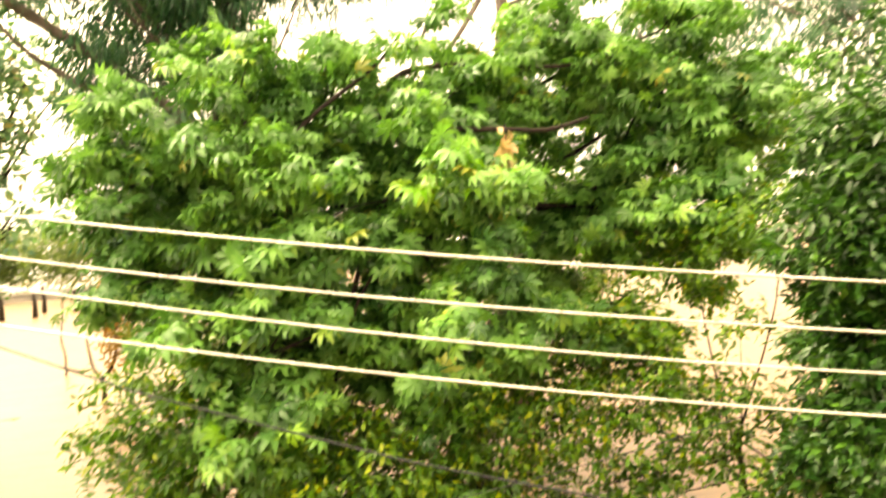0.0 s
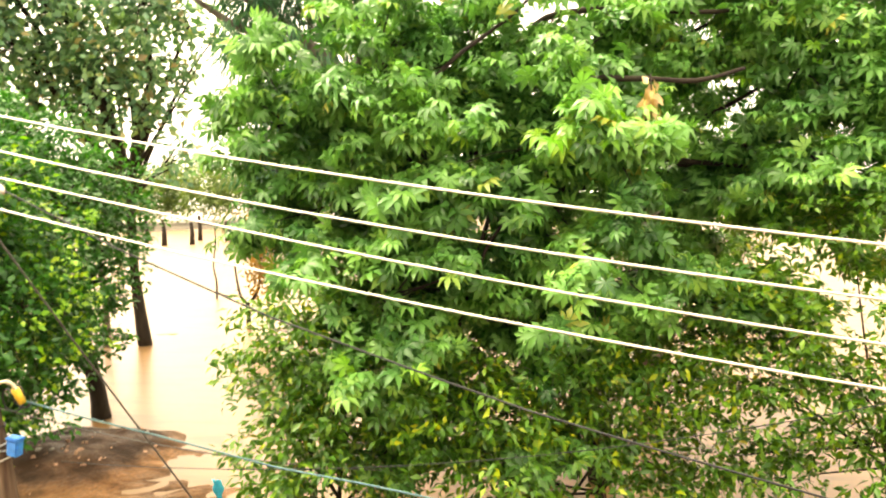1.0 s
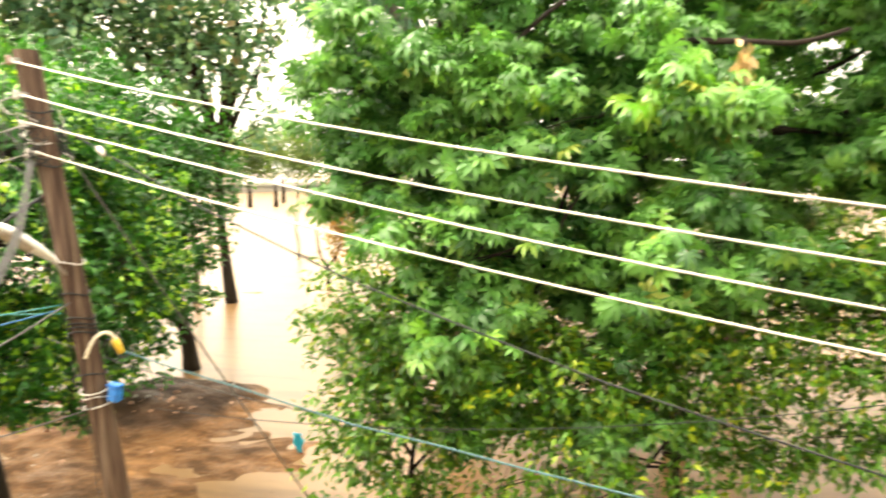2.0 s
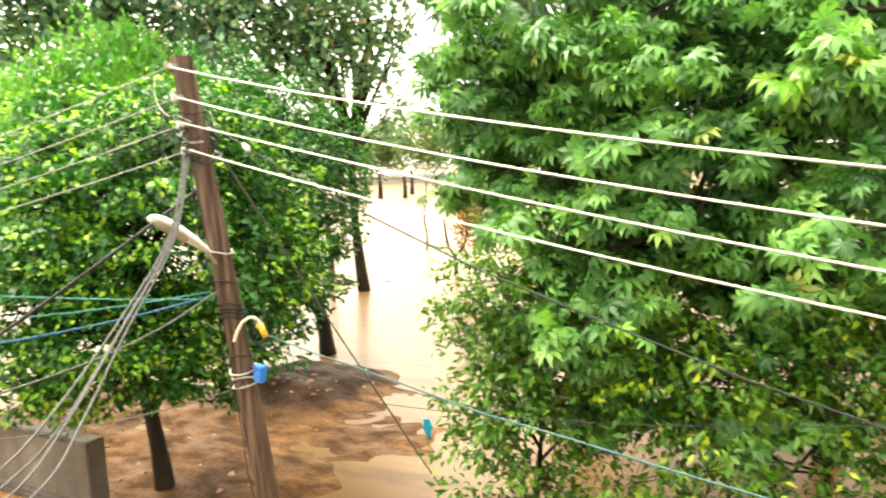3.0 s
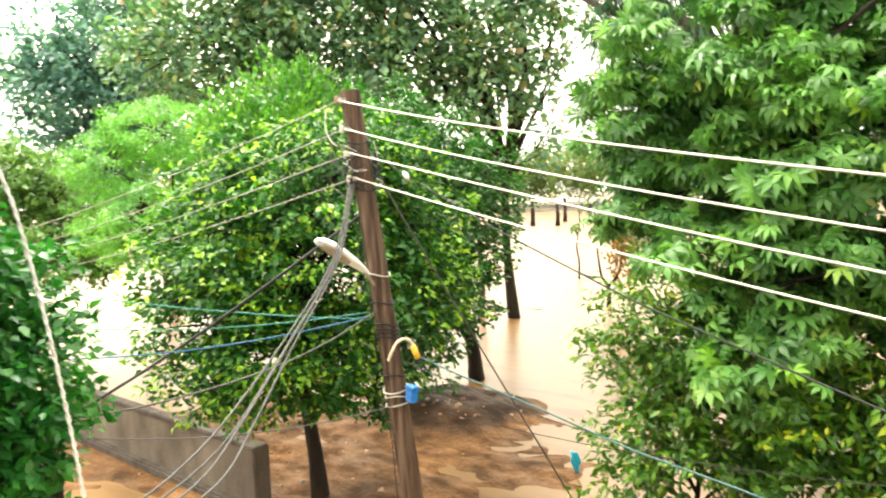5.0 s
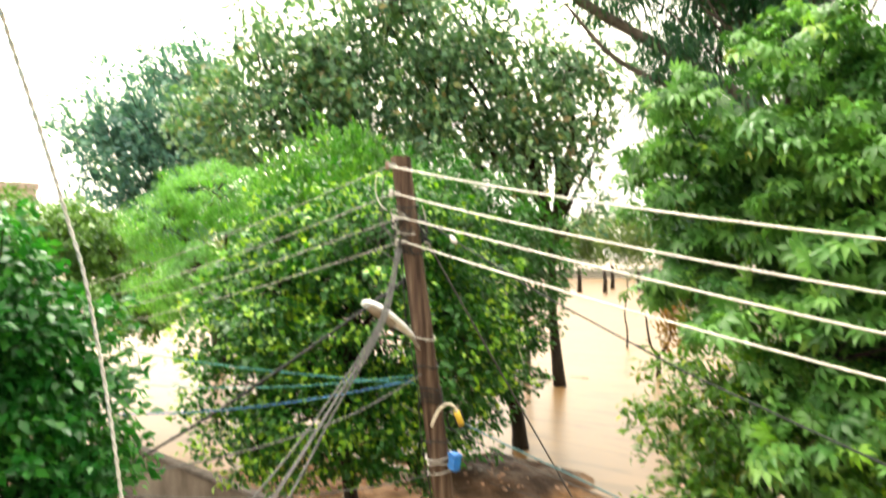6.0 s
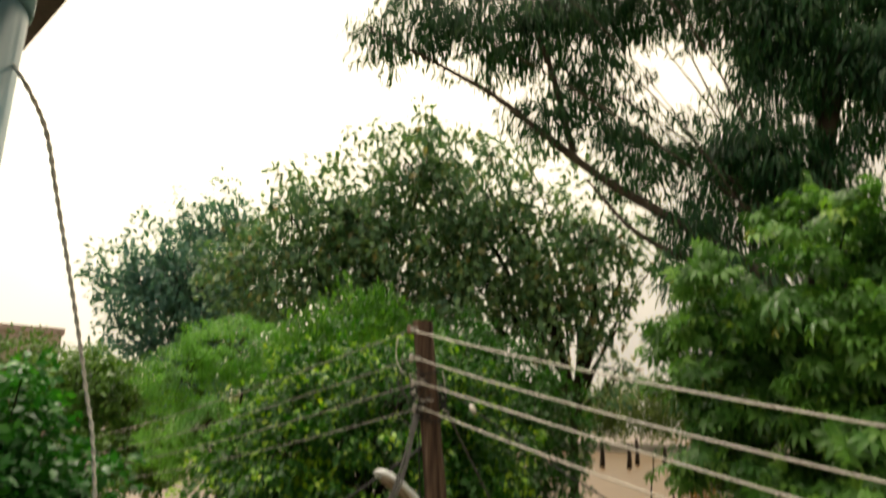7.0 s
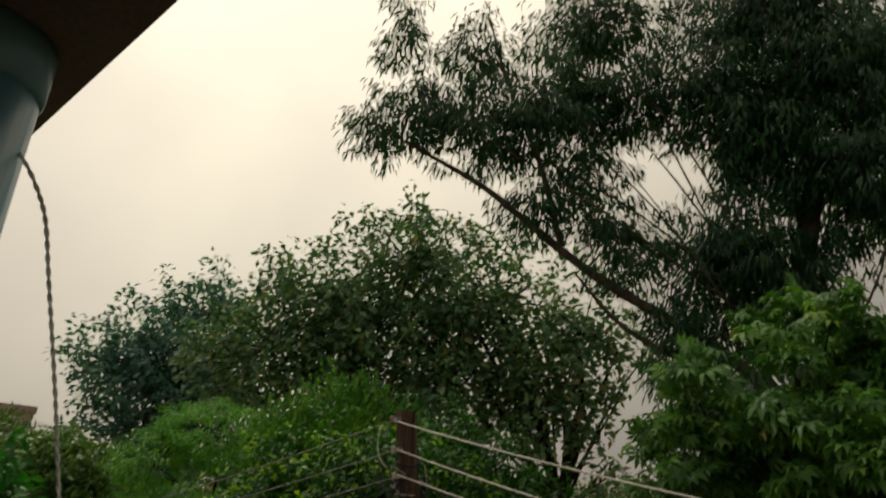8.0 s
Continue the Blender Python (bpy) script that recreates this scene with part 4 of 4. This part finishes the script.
tree("weeping_tree", "soft light-green weeping tree", bearing(57, -16, 20),
     [bearing(57.5, -8, 20), bearing(60.5, 1, 20)], [0.22, 0.18, 0.12],
     [(61, 5.4, 20, 1.35, 1.29, 0.85), (65, 3, 20, 0.95, 1.03, 0.9), (57.5, 3, 20.5, 1.03, 1.03, 1.03), (62, -1.5, 18.5, 1.20, 1.20, 0.95), (58.5, -2, 18, 1.03, 1.03, 1.03), (65.5, -1, 20, 0.77, 0.77, 0.86)],
     BLADE, 0.1, LEAF_WEEPING, 30.0, 50, 0.26, BARK_DARK, 44, 1.0, 0.4, None, 0.0, 0.05, 0.8, ragged=0.04)
tree("garden_tree", "dense glossy dark green tree beside the yard", (-6.4, 2.3, -0.2),
     [(-6.4, 2.3, 1.6), (-6.4, 2.3, 3.2)], [0.16, 0.12, 0.09],
     [(76.8, -0.5, 6.8, 0.5, 0.7, 0.5), (72.6, -6.2, 6.8, 0.5, 0.6, 0.45), (78, -5, 6.8, 0.8, 0.8, 0.7), (71.5, -11.5, 6.6, 0.5, 0.6, 0.5), (76, -13, 6.6, 0.8, 0.8, 0.7), (71.8, -16.5, 6.5, 0.42, 0.6, 0.4), (77.5, -21, 6.5, 0.75, 0.9, 0.7), (82, -6, 6.6, 0.9, 0.9, 0.9)],
     BROAD, 0.12, LEAF_DARK, 74.0, 24, 0.2, BARK_DARK, 45, 0.3, 0.65, None, 0.0, 0.04)
tree("olive_tree", "hazy yellow-green tree beyond the yard", bearing(71, -11, 27),
     [bearing(71, -4, 27), bearing(71, 0, 27)], [0.2, 0.16, 0.1],
     [(71, 2.2, 27, 1.5, 1.5, 1.2), (68.5, 1.0, 27, 1.2, 1.2, 1.2), (74.5, 2.4, 28, 2.0, 1.6, 1.2), (70, -3, 26, 1.8, 1.5, 1.2), (66.5, -3.5, 26, 1.0, 1.2, 1.0)],
     BLADE, 0.24, LEAF_OLIVE, 12.0, 22, 0.35, BARK_DARK, 46, 0.4, 0.7, None, 0.0, 0.08)

# the tall gum tree with its long limb reaching left over the street
gum = tree("gum_tree", "tall gum tree with drooping blue-green leaves and a long pale limb", bearing(15, -16.4, 18.5),
     [bearing(16.5, 0, 18), bearing(15.7, 16.5, 17.5), bearing(13.4, 27, 17), bearing(14, 38, 16.5)], [0.5, 0.36, 0.26, 0.2, 0.1],
     [(51, 31, 15, 0.75, 0.9, 0.7), (47, 33, 15, 1.0, 1.0, 0.9), (49.5, 38.5, 15, 0.6, 0.8, 1.0), (42, 31.5, 15, 1.2, 1.2, 1.0), (36, 33, 15.3, 1.5, 1.4, 1.2), (30, 33.5, 15.8, 1.5, 1.5, 1.0), (36, 25.5, 15.8, 1.0, 1.0, 0.8), (29, 22, 16.3, 1.1, 1.2, 1.0), (32, 28, 16, 1.0, 1.0, 0.8),
      (42, 37.5, 15, 1.0, 1.0, 0.8), (21, 33, 16.5, 1.7, 1.7, 1.2), (17, 29, 17, 1.6, 1.8, 1.4), (10, 33, 17, 2.2, 2.0, 1.6), (20, 21, 17, 1.5, 1.6, 1.3), (9, 25, 17, 2.2, 2.0, 1.8), (15, 38, 17, 2.4, 2.2, 1.3), (30, 39, 16, 1.8, 1.8, 1.0), (24.5, 14.8, 17, 1.05, 1.2, 0.95), (17, 17, 17.5, 1.5, 1.6, 1.3), (23.4, 2, 15.5, 0.85, 1.0, 1.5), (21.8, 9, 16, 1.1, 1.2, 1.2)],
     THIN, 0.3, LEAF_EUC, 21.0, 18, 0.36, BARK_GREY, 51, 1.4, 0.35, None, 0.0, 0.045, 0.2, fork=0.4)
o = gum.location
tube("long_limb", [p - o for p in smooth_path([bearing(16.5, 9, 17.7), bearing(23.3, 14.5, 17), bearing(31, 19.5, 16.3), bearing(37, 24, 15.7), bearing(41, 26.8, 15.3), bearing(47, 29.5, 15), bearing(52.5, 31.5, 14.8)], 5)], list(np.linspace(0.16, 0.025, 31)), BARK_GREY, gum, "long pale limb", 8, 0.08, 5)
tube("side_limb", [p - o for p in smooth_path([bearing(34, 22, 16), bearing(36, 29, 15.5), bearing(39, 35, 15), bearing(41, 40, 15)], 5)], list(np.linspace(0.09, 0.03, 16)), BARK_GREY, gum, "", 6, 0.08, 6)
tube("lower_limb", [p - o for p in smooth_path([bearing(17, 10, 17.6), bearing(23.5, 12.5, 17), bearing(29, 15.5, 16.5), bearing(33, 20, 16)], 5)], list(np.linspace(0.12, 0.03, 16)), BARK_GREY, gum, "", 6, 0.08, 7)

# second gum behind, filling the view to the right of the street
tree("gum_tree", "dim tall gum tree behind the leafy canopy", bearing(-6, -14, 22),
     [bearing(-6, 0, 22), bearing(-7, 15, 22), bearing(-6, 26, 22)], [0.45, 0.34, 0.24, 0.12],
     [(-6, 10, 20, 2.0, 2.0, 1.2), (-15, 14, 20, 2.2, 2.0, 1.2), (-24, 15, 20, 2.6, 2.0, 2.0), (-32, 12, 18, 2.2, 2.0, 2.4), (-20, 6, 19, 3.0, 2.0, 2.0), (4, 6, 19, 2.6, 1.8, 1.8), (14, 2, 18, 2.4, 1.6, 1.8), (-8, 2, 19, 3.0, 1.8, 1.8)],
     THIN, 0.34, LEAF_EUC, 3.2, 18, 0.45, BARK_GREY, 52, 1.2, 0.4, None, 0.0, 0.1, 0.2)

tree("thicket", "dense dark undergrowth behind the leafy canopy", (0.0, 17.5, -0.3),
     [(0.0, 17.5, 0.8), (0.0, 17.5, 1.8)], [0.12, 0.1, 0.06],
     [(17, -7, 17, 2.0, 1.2, 1.6), (7, -7, 17, 2.2, 1.2, 1.6), (-3, -7, 17, 2.2, 1.2, 1.6), (-13, -6, 17.5, 2.0, 1.2, 1.5), (17, -1, 17.5, 2.0, 1.2, 1.6), (5, 0, 17.5, 2.4, 1.2, 1.6), (-7, 0, 17.5, 2.2, 1.2, 1.6), (-16, 3, 18, 2.0, 1.2, 1.4)],
     BLADE, 0.24, LEAF_SHRUB, 4.0, 20, 0.4, BARK_DARK, 61, 0.4, 0.6, None, 0.0, 0.05, 0.2, category="thicket")

# ---- things in the flood ----
fork_tree = thing("forked_stump", bearing(26.3, -9.4, 33), "dark forked young trunk standing in the flood", "tree stump")
tube("stem", [(0, 0, -0.3), (0.05, 0, 0.7), (0.0, 0, 1.1)], [0.13, 0.1, 0.09], BARK_DARK, fork_tree, "", 8, 0.1)
tube("branch", smooth_path([(0, 0, 1.0), (0.5, 0.1, 1.6), (0.7, 0.2, 3.2)], 4), list(np.linspace(0.09, 0.04, 9)), BARK_DARK, fork_tree, "", 7, 0.1)
tube("branch", smooth_path([(0, 0, 1.0), (-0.4, 0.1, 1.5), (-0.6, 0.1, 2.9)], 4), list(np.linspace(0.08, 0.04, 9)), BARK_DARK, fork_tree, "", 7, 0.1)
rnd = np.random.RandomState(8)
q = rnd.normal(size=(700, 3)) * np.array((0.4, 0.3, 0.9)) + np.array((0.7, 0.1, 3.0))
scatter_leaves("dead_foliage", BLADE, q, rnd.normal(size=(700, 3)) - np.array((0, 0, 1.0)), rnd.normal(size=(700, 3)), 0.2 + 0.15 * rnd.rand(700), LEAF_DRY, fork_tree, "rust-brown dead leaves")["kind"] = "stuff"

stick = thing("bare_stick", bearing(28.6, -7.1, 44), "thin bare crooked stick standing in the flood", "stick")
tube("stem", smooth_path([(0, 0, -0.3), (0.05, 0, 1.0), (-0.1, 0, 2.0), (0.12, 0, 3.4), (0.1, 0, 4.4)], 4), list(np.linspace(0.07, 0.03, 17)), BARK_DARK, stick, "", 6)
tube("twig", smooth_path([(0, 0, 0.4), (0.6, 0.1, 0.15), (1.3, 0.1, 0.1)], 4), 0.04, BARK_DARK, stick, "", 5)

slim = thing("slim_tree", bearing(36.6, -10.0, 31), "slim crooked grey trunk beside the tall tree", "tree")
tube("trunk", smooth_path([(0, 0, -0.3), (0.1, 0, 2.0), (-0.1, 0, 4.0), (0.3, 0, 6.5)], 4), list(np.linspace(0.16, 0.08, 13)), BARK_GREY, slim, "", 8, 0.1)
q = rnd.normal(size=(300, 3)) * np.array((0.5, 0.4, 0.8)) + np.array((0.2, 0, 6.0))
scatter_leaves("crown", BLADE, q, rnd.normal(size=(300, 3)), rnd.normal(size=(300, 3)) + np.array((0, 0, 1)), 0.3 + 0.1 * rnd.rand(300), LEAF_TALL_HAZY, slim)["kind"] = "stuff"

for az, far, h in ((32.2, 113, 4.0), (30.2, 112, 3.4), (29.6, 125, 4.2), (33.4, 128, 3.6), (27.6, 120, 3.2)):
    st = thing("drowned_trunk", bearing(az, -math.degrees(math.atan(EYE / far)), far), "far dark trunk standing in the flood", "tree trunk", "drowned trunks")
    tube("trunk", [(0, 0, -0.5), (0.1, 0, h * 0.5), (0.0, 0, h)], [0.45, 0.32, 0.25], BARK_DARK, st, "", 7, 0.15, int(far))


def far_bank():
    """Low bank and woods across the water."""
    rr = np.random.RandomState(71)
    verts, faces = [], []
    azs = np.linspace(-60, 100, 81)
    for i, az in enumerate(azs):
        for far, z in ((186, -0.4), (190, 0.5), (215, 1.2), (260, 1.4), (265, -0.5)):
            p = bearing(az, 0, far + 6 * math.sin(i * 1.7))
            verts.append((p.x, p.y, z))
    for i in range(80):
        for k in range(4):
            a = i * 5 + k
            faces.append((a, a + 5, a + 6, a + 1))
    tagged(mesh_object("far_bank", verts, faces, BANK, None, "", True), "low muddy bank across the flood", "river bank", kind="structure")
    woods = thing("far_woods", (0, 0, 0), "hazy pale green woods on the far bank", "woods", kind="stuff")
    lobes = []
    for az in [*np.arange(-44, 16, 5.0), *np.arange(17, 41, 1.3), *np.arange(44, 57, 5.0), *np.arange(58, 84, 1.6)]:
        h = 9 + 7 * rr.rand()
        c = bearing(az + rr.rand(), 0, 200 + 25 * rr.rand())
        lobes.append(((c.x, c.y, h * 0.62 + 2), (4.5 + 2 * rr.rand(), 4, h * 0.45)))
    w, d = clumps_in(lobes, 0.26, rr, 0.4)
    idx = np.repeat(np.arange(len(w)), 12)
    m = len(idx)
    scatter_leaves("foliage", BLADE, w[idx] + rr.normal(size=(m, 3)) * 1.0, d[idx] + rr.normal(size=(m, 3)) * 0.7, np.array((0, 0, 0.4)) + d[idx] * 0.8 + rr.normal(size=(m, 3)) * 0.6, 0.8 + 0.7 * rr.rand(m), LEAF_FAR, woods)["kind"] = "stuff"


far_bank()


def brick_house():
    c = bearing(78.4, 0, 62)
    top = thing("brick_building", (c.x, c.y, 0), "distant red brick building with a flat roof", "building")
    turn = Matrix.Rotation(radians(78), 4, "Z")
    part("wall", box((10.2, 8, 11.2), (0, 0, 5.6), 0.03, None), BRICK_HAZY, top)
    part("parapet", box((10.5, 8.3, 0.5), (0, 0, 11.4), 0.04), BRICK_HAZY, top)
    for x in (-3.2, 0.0, 3.2):
        for z in (6.0, 9.2):
            wdw = part("window", box((1.3, 0.12, 1.4), (x, -4.02, z), 0.02), DARK_GLASS, top)
            part("sill", box((1.5, 0.2, 0.1), (x, -4.1, z - 0.76), 0.02), CONCRETE, wdw)
    top.matrix_world = Matrix.Translation((c.x, c.y, 0)) @ turn


brick_house()

# ---- small things ----
cl = thing("plastic_scrap", bearing(29.3, -20.7, 13.5), "bright cyan plastic scrap standing in flood water", "plastic scrap")
cv, cf = [], []
for j in range(9):
    for i in range(6):
        u, v = i / 5 - 0.5, j / 8
        wd = 0.2 * (1 - 0.5 * v) + (0.05 if 0.3 < v < 0.6 else 0)
        cv.append((u * wd + 0.05 * v, 0.03 * math.sin(i * 2.2 + j), -0.42 * v + 0.02 * math.sin(i * 3)))
for j in range(8):
    for i in range(5):
        a = j * 6 + i
        cf.append((a, a + 1, a + 7, a + 6))
cloth_part = mesh_object("sheet", cv, cf, CLOTH_CYAN, cl, "", True)
solid = cloth_part.modifiers.new("thickness", "SOLIDIFY")
solid.thickness = 0.006

pod = thing("dry_leaf_bundle", bearing(-6.3, 8.6, 9.4), "tan bundle of dry leaves hanging from a limb", "dry leaves")
q = rnd.normal(size=(60, 3)) * np.array((0.07, 0.05, 0.12)) + np.array((0, 0, -0.22))
scatter_leaves("dry_foliage", BLADE, q, rnd.normal(size=(60, 3)) * 0.4 - np.array((0, 0, 1.0)), rnd.normal(size=(60, 3)), 0.16 + 0.08 * rnd.rand(60), LEAF_TAN, pod)["kind"] = "stuff"
tube("stalk", [(0, 0, 0.1), (0.01, 0, -0.05), (0, 0, -0.2)], 0.012, BARK_DARK, pod, "", 5)

spray = thing("young_leaf_spray", bearing(-1.7, 5.0, 8.9), "bright yellow-green spray of young leaves", "leaf spray")
q = rnd.normal(size=(46, 3)) * np.array((0.2, 0.16, 0.12))
scatter_leaves("young_foliage", PALM, q, unit(q) + rnd.normal(size=(46, 3)) * 0.3 - np.array((0, 0, 0.3)), np.array((0, -0.4, 1.0)) + rnd.normal(size=(46, 3)) * 0.3, 0.2 + 0.08 * rnd.rand(46), LEAF_YOUNG, spray)["kind"] = "stuff"
tube("twig", [(0.1, 0.9, -0.3), (0.05, 0.4, -0.1), (0, 0, 0)], [0.03, 0.02, 0.01], BARK_DARK, spray, "", 5)


def debris():
    rr = np.random.RandomState(91)
    base = bmesh.new()
    bmesh.ops.create_icosphere(base, subdivisions=1, radius=1.0)
    for v in base.verts:
        v.co *= 0.7 + 0.5 * rr.rand()
    me = bpy.data.meshes.new("stone")
    base.to_mesh(me)
    base.free()
    me.materials.append(STONE)
    pale = me.copy()
    pale.materials.clear()
    pale.materials.append(RUBBISH)
    laid = 0
    for k in range(400):
        if k % 5 < 3:
            x, y = -11.2 + rr.normal() * 1.0, 13.6 + rr.normal() * 1.3
        else:
            x, y = -11.5 + rr.normal() * 2.0, 9.0 + rr.normal() * 1.2
        z = mud_height(x, y)
        if z < 0.02 or laid >= 110:
            continue
        laid += 1
        ob = new("rubble", pale if k % 4 == 0 else me)
        s = 0.025 + 0.05 * rr.rand() ** 2
        ob.matrix_world = pose(x, y, z, rr.rand() * 180, rr.rand() * 180, rr.rand() * 360) @ Matrix.Diagonal((s * 1.3, s, s * 0.7, 1))
        tagged(ob, "pale scrap of rubbish on wet mud" if k % 4 == 0 else "small brown broken stone on wet mud", "rubbish" if k % 4 == 0 else "stone", "rubble on the mud")


debris()
